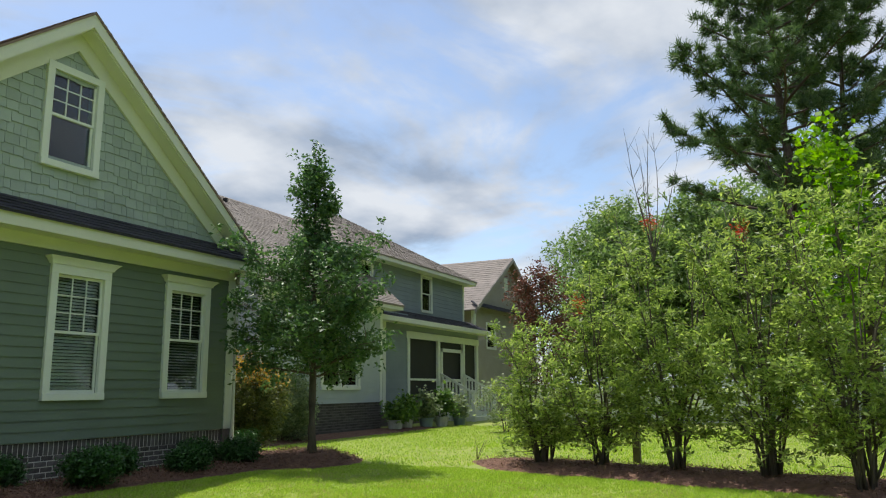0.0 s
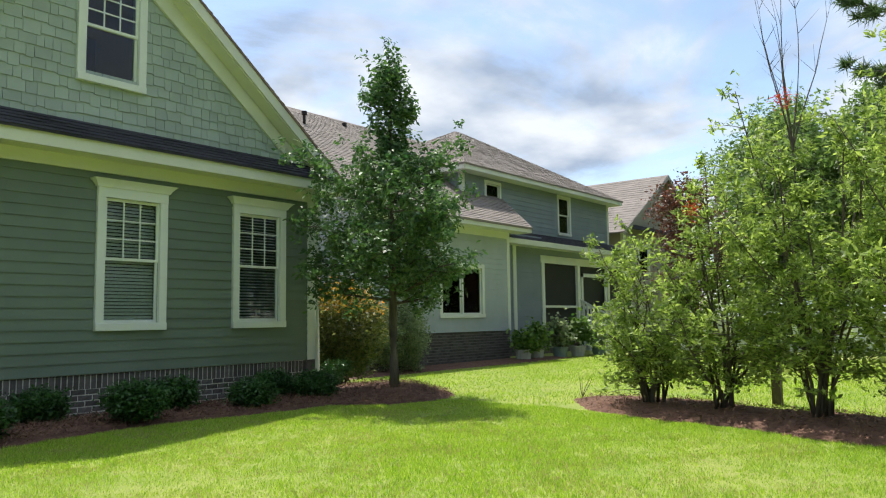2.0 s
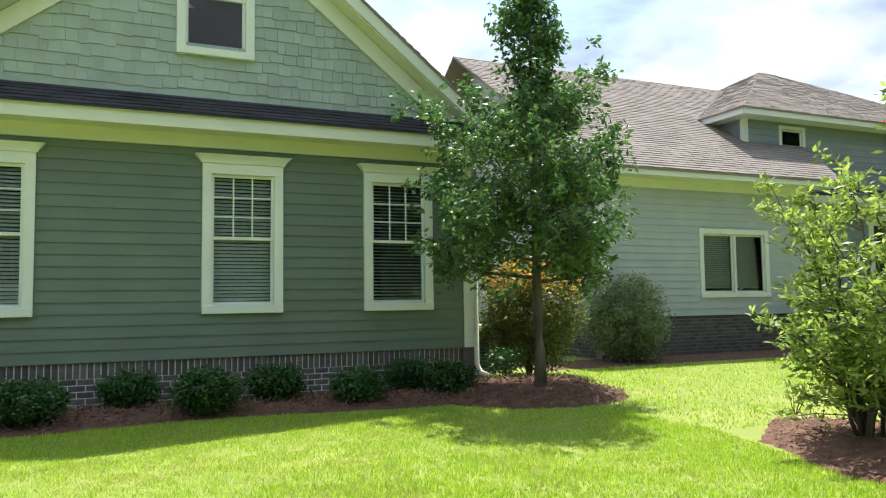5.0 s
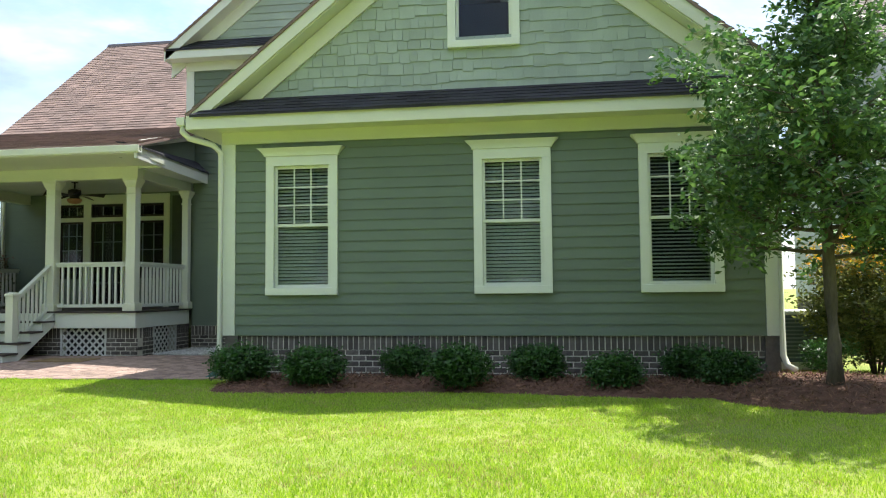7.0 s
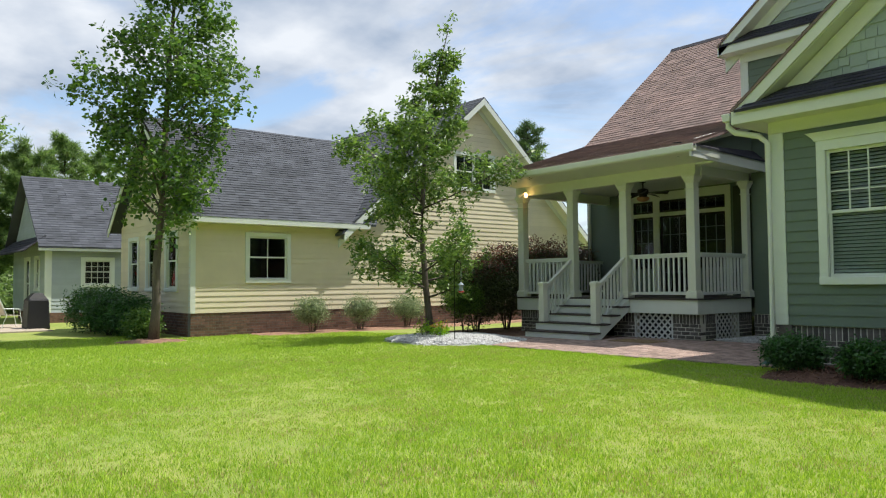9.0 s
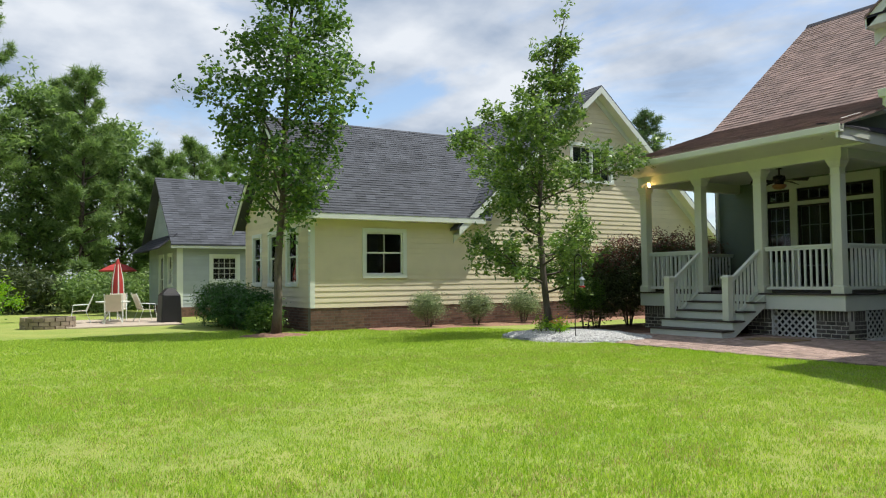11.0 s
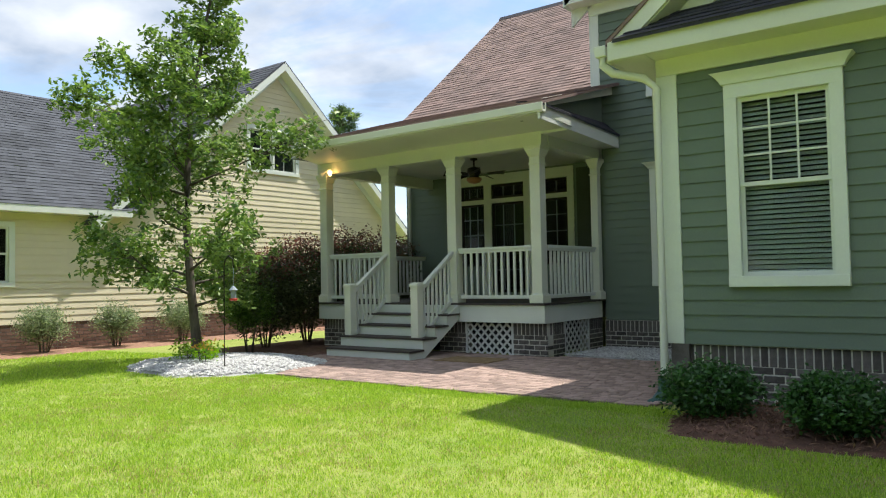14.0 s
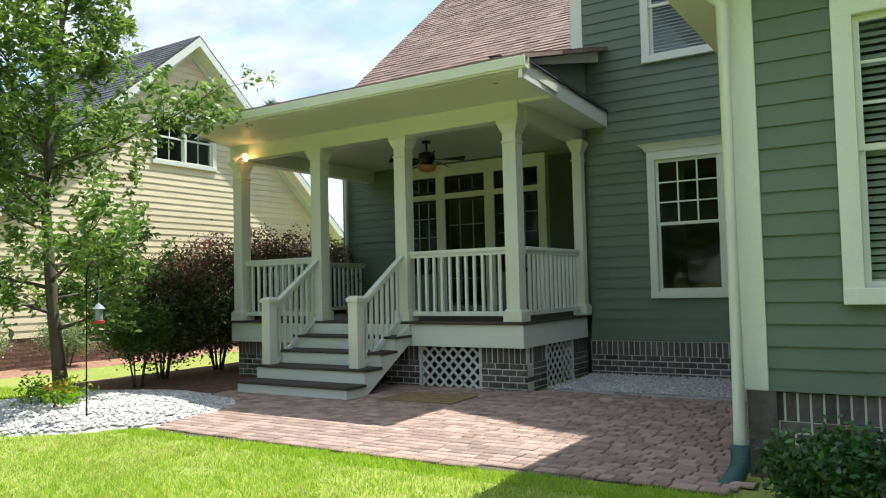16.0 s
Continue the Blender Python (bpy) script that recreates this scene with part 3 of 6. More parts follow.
# added dark box: its colour makes the space behind the door panes dim
part("interior", Geo().box(-5.4, 2.2, 21.0, 21.1, 0.5, 3.7).box(-5.4, -0.9, 17.7, 21.0, 3.68, 3.74).box(-5.4, -0.9, 17.7, 21.0, 0.8, 0.88).box(-5.5, -5.4, 17.7, 21, 0.8, 3.7).box(-0.55, 2.2, 16.3, 21.0, 3.64, 3.7).box(-0.9, -0.8, 17.7, 21, 0.8, 3.7).box(2.15, 2.2, 16.3, 21, 0.5, 3.7), PAINTED_DARK, house, "dark sheets that paint the dimness behind the panes")
facade(house, pose(-0.80, 0, 0, 0, 0, -90), 4.4, 6.40, -24.0, -16.20, [], SIDING)
UPX, UPZ = 3.0, 9.75
part("frieze", Geo().box(-0.9, 6.2, -0.05, 0, 6.18, 6.42), WHITE, house, m=BACK)
part("fascia", Geo().box(-1.22, 6.2, -0.38, -0.34, 6.38, 6.58), WHITE, house, m=BACK)
part("soffit", Geo().box(-1.22, 6.2, -0.34, 0, 6.38, 6.42), WHITE, house, m=BACK)
roof_face(house, [(-1.2, 15.69, 6.58), (6.2, 15.69, 6.58), (6.2, 16.04, 6.86), (-0.85, 16.04, 6.86)], SHINGLE_DARK, row=0.13, thick=0.03, seed=8)
ug = facade(house, BACK, 6.75, 9.6, lambda z: UPX - (9.8 - z) / PITCH + 0.1, lambda z: UPX + (9.8 - z) / PITCH - 0.1, [], SIDING_UP, expo=0.165, gable=True)
for sgn in (-1, 1):
    ex, ez = UPX + sgn * 4.25, 10.0 - 4.25 * PITCH
    for nm, lo, hi, y0, y1, mt in (("rake_board", 0.27, 0.02, -0.38, -0.34, WHITE), ("rake_soffit", 0.26, 0.2, -0.34, 0, WHITE), ("rake_frieze", 0.56, 0.26, -0.05, 0, WHITE)):
        poly = [(ex, ez - lo), (UPX, 10.0 - lo), (UPX, 10.0 - hi), (ex, ez - hi)]
        part(nm, Geo().prism(poly if sgn < 0 else poly[::-1], y0, y1), mt, house, m=BACK)
    c = [(ex, 15.68, ez), (ex, 26.0, ez), (UPX, 26.0, 10.0), (UPX, 15.68, 10.0)]
    roof_face(house, c if sgn > 0 else [c[1], c[0], c[3], c[2]], SHINGLE_RED, seed=9 + sgn, thick=0.05)

# main roof behind the porch and the porch roof
roof_face(house, [(-6.9, 17.75, 5.33), (-0.7, 17.75, 5.33), (-0.7, 22.43, 9.17), (-6.9, 22.43, 9.17)], SHINGLE_RED, seed=21, thick=0.10, label="weathered red-brown shingled roof")
roof_face(house, [(-0.7, 27.2, 5.33), (-6.9, 27.2, 5.33), (-6.9, 22.43, 9.17), (-0.7, 22.43, 9.17)], SHINGLE_RED, seed=22, thick=0.10)
part("ridge_cap", Geo().prism([(22.33, 9.11), (22.43, 9.19), (22.53, 9.11), (22.43, 9.23)], 0, 6.2), SHINGLE_DARK, house, m=pose(-0.7, 0, 0, 0, 0, 90))
roof_face(house, [(-5.75, 12.92, 3.93), (-0.18, 12.92, 3.93), (-0.42, 17.75, 5.33), (-6.9, 17.75, 5.33)], SHINGLE_RED, seed=23, thick=0.05, row=0.115)
facade(house, pose(-6.6, 0, 0, 0, 0, -90), 0.5, 5.0, -27, -17.5, [], SIDING)
part("gable_end", Geo().prism([(17.9, 4.9), (27.0, 4.9), (22.43, 8.95)], 0, 0.1), SIDING, house, m=pose(-6.6, 0, 0, 0, 0, 90))
part("rear_wall", Geo().box(-6.6, 10.1, 26.0, 26.2, -0.1, 5.6), SIDING, house)

# ---------------------------------------------------------------- porch
porch = thing("porch", "raised porch with cream posts, railings and lattice skirt", "porch")
DZ = 0.90
PX = (-5.85, -4.18, -2.63, -0.92)
PY = 14.03
part("deck", Geo().box(-6.0, -0.74, 13.86, 17.5, DZ - 0.035, DZ), DECK, porch, "dark brown deck boards", bevel=0.008)
part("band_board", Geo().box(-5.97, -0.77, 13.90, 13.94, 0.57, DZ - 0.035), WHITE, porch, bevel=0.004)
part("band_board", Geo().box(-0.81, -0.77, 13.94, 16.03, 0.57, DZ - 0.035), WHITE, porch, bevel=0.004)
part("band_board", Geo().box(-5.97, -5.93, 13.94, 17.4, 0.57, DZ - 0.035), WHITE, porch)


def post(x, y, zt=3.47, w=0.19):
    g = Geo()
    for a, b, h0, h1 in ((w + 0.07, w + 0.07, DZ, DZ + 0.13), (w + 0.05, w + 0.02, DZ + 0.13, DZ + 0.16), (w, w, DZ + 0.16, zt - 0.17), (w + 0.03, w + 0.03, zt - 0.30, zt - 0.275),
                         (w + 0.01, w + 0.05, zt - 0.17, zt - 0.12), (w + 0.05, w + 0.09, zt - 0.12, zt - 0.06), (w + 0.11, w + 0.11, zt - 0.06, zt)):
        g.hexa([(sx * s / 2, sy * s / 2, z) for s, z in ((a, h0), (b, h1)) for sx, sy in ((-1, -1), (1, -1), (1, 1), (-1, 1))])
    return part("post", g, CREAM, porch, "square cream post with moulded cap", pose(x, y, 0), bevel=0.005)


for x in PX:
    post(x, PY)
post(-0.80, 15.93, w=0.14)


def railing(a, b, lo=0.10, hi=0.95, gap=0.125):
    """Top rail, bottom rail and balusters from a to b, both at the foot of the railing."""
    a, b = Vector(a), Vector(b)
    n = max(2, int((b - a).length / gap))
    up = Vector((0, 0, 1))
    r = part("top_rail", Geo().beam(a + up * (hi - 0.02), b + up * (hi - 0.02), 0.085, 0.045).beam(a + up * (hi - 0.065), b + up * (hi - 0.065), 0.045, 0.05), WHITE, porch, bevel=0.004)
    part("bottom_rail", Geo().beam(a + up * lo, b + up * lo, 0.045, 0.06), WHITE, porch, bevel=0.004)
    me = bpy.data.meshes.new("baluster")
    s = (b.z - a.z) / max((b.xy - a.xy).length, 0.01)
    g = Geo().box(-0.018, 0.018, -0.018, 0.018, lo + 0.02, hi - 0.08)
    me.from_pydata(g.v, [], g.f)
    me.materials.append(WHITE)
    for i in range(1, n):
        p = a.lerp(b, i / n)
        part("baluster", me, WHITE, porch, m=Matrix.Translation(p))


railing((PX[2] + 0.1, PY, DZ), (PX[3] - 0.1, PY, DZ))
railing((PX[0] + 0.1, PY, DZ), (PX[1] - 0.1, PY, DZ))
railing((PX[3] + 0.08, PY + 0.1, DZ), (-0.82, 15.86, DZ))
railing((PX[0], PY + 0.1, DZ), (PX[0], 17.2, DZ))

# stairs
ST0, ST1, RUN = -4.33, -2.46, 0.335
for i in range(4):
    y, zt = 12.50 + RUN * i, 0.18 * (i + 1)
    part("riser", Geo().box(ST0 + 0.02, ST1 - 0.02, y + 0.02, y + 0.045, zt - 0.18 if i else -0.02, zt - 0.03), WHITE, porch, bevel=0.003)
    part("tread", Geo().box(ST0 - 0.01, ST1 + 0.03, y - 0.01, y + RUN + 0.03, zt - 0.032, zt), DECK, porch, "dark brown stair tread", bevel=0.006)
part("riser", Geo().box(ST0, ST1, 13.845, 13.87, 0.72, 0.865), WHITE, porch)
for x in (ST0 + 0.0, ST1 - 0.03):
    poly = [(12.51, 0.0), (12.85, 0.0), (13.88, 0.62), (13.88, 0.86), (13.52, 0.69), (13.52, 0.50), (13.19, 0.50), (13.19, 0.32), (12.86, 0.32), (12.86, 0.14), (12.51, 0.14)]
    part("stringer", Geo().prism(poly[::-1], -0.03, 0.0), WHITE, porch, m=pose(x, 0, 0, 0, 0, 90))
for x in (-4.20, -2.67):
    g = Geo().box(-0.075, 0.075, -0.075, 0.075, 0.17, 1.22).box(-0.095, 0.095, -0.095, 0.095, 1.20, 1.245)
    g.hexa([(sx * s, sy * s, z) for s, z in ((0.09, 1.245), (0.055, 1.275)) for sx, sy in ((-1, -1), (1, -1), (1, 1), (-1, 1))])
    part("newel_post", g, CREAM, porch, "square cream newel post", pose(x, 12.98, 0), bevel=0.004)
    railing((x, 13.05, 0.22), (x + (0.02 if x < -3 else 0.04), 13.95, 0.86), lo=0.12, hi=0.95)

# skirt: piers and lattice
brick_face(porch, pose(0, 14.02, 0), -1.45, -0.80, -0.1, 0.568, BRICK)
brick_face(porch, pose(0, 14.02, 0), -3.0, -2.42, -0.1, 0.568, BRICK)
brick_face(porch, pose(0, 14.02, 0), -5.95, -4.3, -0.1, 0.568, BRICK)
brick_face(porch, pose(-0.803, 0, 0, 0, 0, 90), 14.025, 14.62, -0.1, 0.568, BRICK)
brick_face(porch, pose(-0.803, 0, 0, 0, 0, 90), 15.55, 16.085, -0.1, 0.568, BRICK)
LATT = material("white_lattice", (0.66, 0.68, 0.66), 0.6, 0.06, 4, 60, 0.05)
# added dark sheets that paint the shade under the deck
part("skirt_backing", Geo().box(-5.9, -1.0, 14.45, 14.5, -0.1, 0.57).box(-1.05, -1.0, 14.5, 16.0, -0.1, 0.57), PAINTED_DARK, porch)


def lattice(m, x0, x1, z0, z1):
    g = Geo().box(x0 - 0.02, x0 + 0.025, -0.012, 0.02, z0, z1)
    panel = part("lattice_panel", g, LATT, porch, "white diagonal lattice panel", m)
    part("stile", Geo().box(x1 - 0.025, x1 + 0.02, -0.012, 0.02, z0, z1), LATT, panel)
    for k, sgn in ((0, 1), (1, -1)):
        c = -2.0
        while c < 3.0:
            # a slat along z = sgn * x + c, cut to the panel
            pts = []
            for x in (x0, x1):
                zz = sgn * (x - x0) + z0 + c
                if z0 <= zz <= z1:
                    pts.append((x, zz))
            for zz in (z0, z1):
                x = x0 + sgn * (zz - z0 - c)
                if x0 < x < x1:
                    pts.append((x, zz))
            if len(pts) >= 2 and math.dist(pts[0], pts[1]) > 0.03:
                (xa, za), (xb, zb) = pts[:2]
                d = Vector((xb - xa, zb - za)).normalized()
                s = Vector((-d.y, d.x)) * 0.018
                y0 = 0.0 if k else 0.008
                sl = Geo().hexa([(xa - s.x, y0, za - s.y), (xb - s.x, y0, zb - s.y), (xb - s.x, y0 + 0.007, zb - s.y), (xa - s.x, y0 + 0.007, za - s.y),
                        (xa + s.x, y0, za + s.y), (xb + s.x, y0, zb + s.y), (xb + s.x, y0 + 0.007, zb + s.y), (xa + s.x, y0 + 0.007, za + s.y)])
                part("slat", sl, LATT, panel)
            c += 0.150


lattice(pose(0, 14.03, 0), -2.41, -1.46, -0.08, 0.56)
lattice(pose(-0.815, 0, 0, 0, 0, 90), 14.64, 15.53, -0.08, 0.56)

# porch ceiling, beams, eaves
part("beam", Geo().box(-6.0, -0.78, 13.93, 14.13, 3.47, 3.72), CREAM, porch, bevel=0.005)
part("beam", Geo().box(-0.95, -0.76, 14.13, 16.04, 3.47, 3.72), CREAM, porch)
part("beam", Geo().box(-5.97, -5.77, 14.13, 17.5, 3.47, 3.72), CREAM, porch)
tagged(part("ceiling", Geo().box(-6.0, -0.75, 13.98, 17.5, 3.70, 3.74), WHITE), "pale boarded porch ceiling", "ceiling", kind="structure")
# sloping soffit from beam to gutter
part("eave_soffit", Geo().hexa([(-5.72, 12.98, 3.755), (-0.22, 12.98, 3.755), (-0.22, 13.95, 3.70), (-6.0, 13.95, 3.70), (-5.72, 12.98, 3.79), (-0.22, 12.98, 3.79), (-0.22, 13.95, 3.79), (-6.0, 13.95, 3.79)]), CREAM, porch)
part("gutter", Geo().box(-5.78, -0.15, 12.88, 12.99, 3.76, 3.80).box(-5.78, -0.15, 12.86, 12.90, 3.78, 3.90).box(-5.78, -0.15, 12.98, 13.0, 3.76, 3.90), CREAM, porch, "cream metal gutter", bevel=0.008)
part("side_soffit", Geo().hexa([(-0.80, 13.951, 3.66), (-0.27, 13.951, 3.66), (-0.42, 16.06, 3.66), (-0.80, 16.06, 3.66), (-0.80, 13.951, 3.70), (-0.27, 13.951, 3.70), (-0.42, 16.06, 3.70), (-0.80, 16.06, 3.70)]), WHITE, porch)
part("side_fascia", Geo().beam((-0.22, 12.90, 3.77), (-0.40, 16.06, 3.75), 0.045, 0.22), WHITE, porch)
roof_face(porch, [(-0.16, 12.90, 3.885), (-0.35, 16.06, 3.87), (-0.66, 16.06, 4.15), (-0.66, 12.98, 4.0)], SHINGLE_DARK, row=0.13, thick=0.02, seed=31, label="narrow dark shingled eave return")
part("rake_board", Geo().prism([(13.5, 3.98), (16.06, 4.64), (16.06, 4.82), (13.5, 4.12)], 0, 0.04), WHITE, porch, m=pose(-0.48, 0, 0, 0, 0, 90))
part("porch_gable", Geo().prism([(13.2, 3.74), (16.04, 3.74), (16.04, 4.68), (13.6, 4.0)], 0, 0.05), SIDING, porch, m=pose(-0.68, 0, 0, 0, 0, 90))
part("porch_gable", Geo().prism([(13.2, 3.74), (17.7, 3.74), (17.7, 5.2), (13.6, 4.0)], 0, 0.05), SIDING, porch, m=pose(-5.95, 0, 0, 0, 0, 90))

# porch rear wall with doors
REAR = pose(0, 17.5, 0)
doors = [(-4.96, -4.31), (-4.11, -3.26), (-3.06, -2.19)]
dh = [(a, b, 1.0 if i == 1 else 1.6, 3.01) for i, (a, b) in enumerate(doors)] + [(a, b, 3.11, 3.43) for a, b in doors]
facade(house, REAR, 0.6, 5.1, -6.6, -0.72, dh, SIDING)
for q in ((-5.15, -2.04, 3.44, 3.66), (-5.15, -4.96, 0.9, 3.44), (-2.19, -2.04, 0.9, 3.44), (-4.31, -4.11, 0.9, 3.44), (-3.26, -3.06, 0.9, 3.44), (-4.96, -4.31, 3.01, 3.11), (-4.11, -3.26, 3.01, 3.11), (-3.06, -2.19, 3.01, 3.11)):
    part("door_trim", Geo().box(q[0], q[1], -0.03, 0.0, q[2], q[3]), CREAM, house, m=REAR)
for i, (a, b) in enumerate(doors):
    for z0, z1, gx, gz, nm in ((1.0 if i == 1 else 1.6, 3.01, 3, 4, "glazed_door" if i == 1 else "sidelight"), (3.11, 3.43, 3, 1, "transom")):
        g = Geo().box(a, a + 0.05, 0.02, 0.06, z0, z1).box(b - 0.05, b, 0.02, 0.06, z0, z1).box(a, b, 0.02, 0.06, z0, z0 + 0.06).box(a, b, 0.02, 0.06, z1 - 0.05, z1)
        d = part(nm, g, BRONZE if nm == "glazed_door" else BRONZE, house, m=REAR)
        for j in range(1, gx):
            x = a + (b - a) * j / gx
            part("glazing_bar", Geo().box(x - 0.009, x + 0.009, 0.03, 0.05, z0, z1), BLUE_GREY, d)
        for j in range(1, gz):
            z = z0 + (z1 - z0) * j / gz
            part("glazing_bar", Geo().box(a, b, 0.031, 0.049, z - 0.009, z + 0.009), BLUE_GREY, d)
        p = part("pane", Geo().box(a + 0.045, b - 0.045, 0.038, 0.043, z0 + 0.05, z1 - 0.045), GLASS, d)
        p.visible_shadow = False
# recess wall in shade, its darkness put into the sheet's green
part("wall_panel", Geo().box(-1.97, -1.5, -0.028, 0, 0.9, 3.6), material("shaded_wall_green", (0.06, 0.075, 0.055), 0.6, 0.1), house, m=REAR)
part("downspout", Geo().tube([(-6.45, 17.40, 4.6), (-6.45, 17.40, 3.9), (-6.45, 17.42, 0.2)], [0.04] * 3, 8), WHITE, house, smooth=True)

# ceiling fan
fan = thing("ceiling_fan", "dark bronze five-blade ceiling fan with amber light bowl", "ceiling fan", pose(-3.20, 15.50, 0.05))
part("down_rod", Geo().lathe(0, 0, [(0.07, 3.65), (0.075, 3.62), (0.018, 3.63), (0.018, 3.47)], 12), BRONZE, fan)
part("fan_motor", Geo().lathe(0, 0, [(0.05, 3.48), (0.13, 3.45), (0.14, 3.36), (0.10, 3.32), (0.10, 3.28), (0.13, 3.26)], 16), BRONZE, fan, smooth=True)
part("light_bowl", Geo().lathe(0, 0, [(0.15, 3.26), (0.155, 3.22), (0.11, 3.17), (0.03, 3.15)], 16), material("amber_glass", (0.45, 0.22, 0.13), 0.3, 0.1), fan, "amber glass light bowl", smooth=True)
for k in range(5):
    a = radians(20 + 72 * k)
    g = Geo().hexa([(0.12, -0.02, 3.34), (0.22, -0.055, 3.335), (0.22, 0.055, 3.355), (0.12, 0.02, 3.35), (0.12, -0.02, 3.348), (0.22, -0.055, 3.343), (0.22, 0.055, 3.363), (0.12, 0.02, 3.358)])
    g.hexa([(0.22, -0.055, 3.335), (0.62, -0.085, 3.29), (0.62, 0.085, 3.385), (0.22, 0.055, 3.355), (0.22, -0.055, 3.343), (0.62, -0.085, 3.30), (0.62, 0.085, 3.395), (0.22, 0.055, 3.363)])
    part("fan_blade", g, BRONZE, fan, m=Matrix.Rotation(a, 4, "Z"))
# twin flood lamp under the eave
lamp = thing("flood_lamp", "small twin flood lamp with one warm bulb lit", "outdoor lamp", pose(-5.60, 13.86, 3.48))
part("lamp_base", Geo().lathe(0, 0, [(0.05, 0.08), (0.05, 0.06), (0.02, 0.05)], 10), WHITE, lamp)
part("lamp_head", Geo().tube([(0, 0, 0.06), (-0.08, -0.05, 0.02), (-0.14, -0.08, -0.02)], [0.02, 0.025, 0.05], 8), WHITE, lamp)
part("bulb", Geo().tube([(0.03, -0.02, 0.04), (0.08, -0.05, 0.0), (0.13, -0.09, -0.05)], [0.02, 0.045, 0.03], 10), glow_material("warm_bulb", (1.0, 0.55, 0.18), 6.0), lamp, "glowing warm bulb", smooth=True)

# ---------------------------------------------------------------- yellow house to the west
yh = thing("house", "pale yellow lap-sided house with slate grey roof", "house")
YX = -12.37
YM = pose(YX, 0, 0, 0, 0, 90)
yw = (9.49, 10.69, 1.43, 2.65)
yw2 = (17.30, 19.05, 4.66, 5.83)
facade(yh, YM, 0.50, 3.15, 7.80, 13.0, [yw], YELLOW, expo=0.155, singly=True)
window(yh, YM, *yw, WHITE, side=0.12, grid=(2, 1), lower=(2, 1))
facade(yh, YM, 0.50, 7.55, lambda z: max(13.0, 18.35 - (7.75 - z) / 0.87), lambda z: min(23.6, 18.35 + (7.75 - z) / 0.87), [yw2], YELLOW, expo=0.155, gable=True)
window(yh, YM, *yw2, WHITE, side=0.12, grid=(2, 1), lower=(2, 1), double=True)
brick_face(yh, pose(YX + 0.005, 0, 0, 0, 0, 90), 7.80, 23.6, -0.35, 0.495, BRICK_RED, soldier=False, singly=False, joint=MORTAR_DARK)
part("corner_board", Geo().box(7.78, 7.92, -0.035, 0.1, 0.5, 3.1), WHITE, yh, m=YM)
YS = pose(0, 7.80, 0)
yside = [(-17.6, -16.8, 1.2, 2.7), (-15.9, -15.1, 1.2, 2.7), (-14.2, -13.4, 1.2, 2.7)]
facade(yh, YS, 0.5, 3.15, -18.55, YX, yside, YELLOW, expo=0.155)
for o in yside:
    window(yh, YS, *o, WHITE, side=0.12, grid=(1, 1), lower=(1, 1))
facade(yh, YS, 3.15, 6.2, lambda z: -15.45 - (6.25 - z) / 1.0, lambda z: -15.45 + (6.25 - z) / 1.0, [], YELLOW, expo=0.155, gable=True)
brick_face(yh, pose(0, 7.805, 0), -18.55, YX - 0.01, -0.35, 0.495, BRICK_RED, soldier=False, singly=False, joint=MORTAR_DARK)
part("eave_board", Geo().box(YX + 0.36, YX + 0.42, 7.45, 13.4, 2.98, 3.14), WHITE, yh)
part("eave_soffit", Geo().box(YX, YX + 0.36, 7.45, 13.4, 2.98, 3.02), WHITE, yh)
roof_face(yh, [(YX + 0.42, 7.42, 3.13), (YX + 0.42, 13.6, 3.13), (-15.45, 17.2, 6.42), (-15.45, 7.42, 6.42)], SHINGLE_BLUE, row=0.15, thick=0.06, seed=41, label="slate grey shingled roof")
roof_face(yh, [(-18.95, 17.0, 3.1), (-18.95, 7.42, 3.1), (-15.45, 7.42, 6.42), (-15.45, 17.0, 6.42)], SHINGLE_BLUE, row=0.3, thick=0.06, seed=42)
roof_face(yh, [(-24, 12.35, 2.82), (YX + 0.40, 12.35, 2.82), (YX + 0.40, 18.35, 7.96), (-24, 18.35, 7.96)], SHINGLE_BLUE, row=0.18, thick=0.06, seed=43)
roof_face(yh, [(YX + 0.40, 24.2, 2.92), (-24, 24.2, 2.92), (-24, 18.35, 7.96), (YX + 0.40, 18.35, 7.96)], SHINGLE_BLUE, row=0.3, thick=0.06, seed=44)
for s in (-1, 1):
    e = 18.35 + s * 5.9
    ez = 7.94 - 5.9 * 0.862
    for nm, lo, hi, y0, y1 in (("rake_board", 0.26, 0.02, -0.40, -0.36), ("rake_soffit", 0.25, 0.20, -0.36, 0), ("rake_frieze", 0.46, 0.25, -0.04, 0)):
        poly = [(e, ez - lo), (18.35, 7.94 - lo), (18.35, 7.94 - hi), (e, ez - hi)]
        part(nm, Geo().prism(poly if s < 0 else poly[::-1], y0, y1), WHITE, yh, m=YM)
    e = -15.45 + s * 3.45
    poly = [(e, 3.15 - 0.24), (-15.45, 6.40 - 0.26), (-15.45, 6.38), (e, 3.13)]
    part("rake_board", Geo().prism(poly if s < 0 else poly[::-1], -0.37, -0.33), WHITE, yh, m=YS)
part("rear_wall", Geo().box(-24, -23.8, 13.2, 23.6, -0.3, 3.0).box(-24, YX, 23.5, 23.6, -0.3, 3.1).box(-18.5, -18.3, 7.9, 14, -0.3, 3.1), YELLOW, yh)
part("roof_vent", Geo().lathe(-13.6, 8.6, [(0.04, 4.2), (0.04, 4.75), (0.07, 4.78), (0.07, 4.86)], 8), BRONZE, yh)

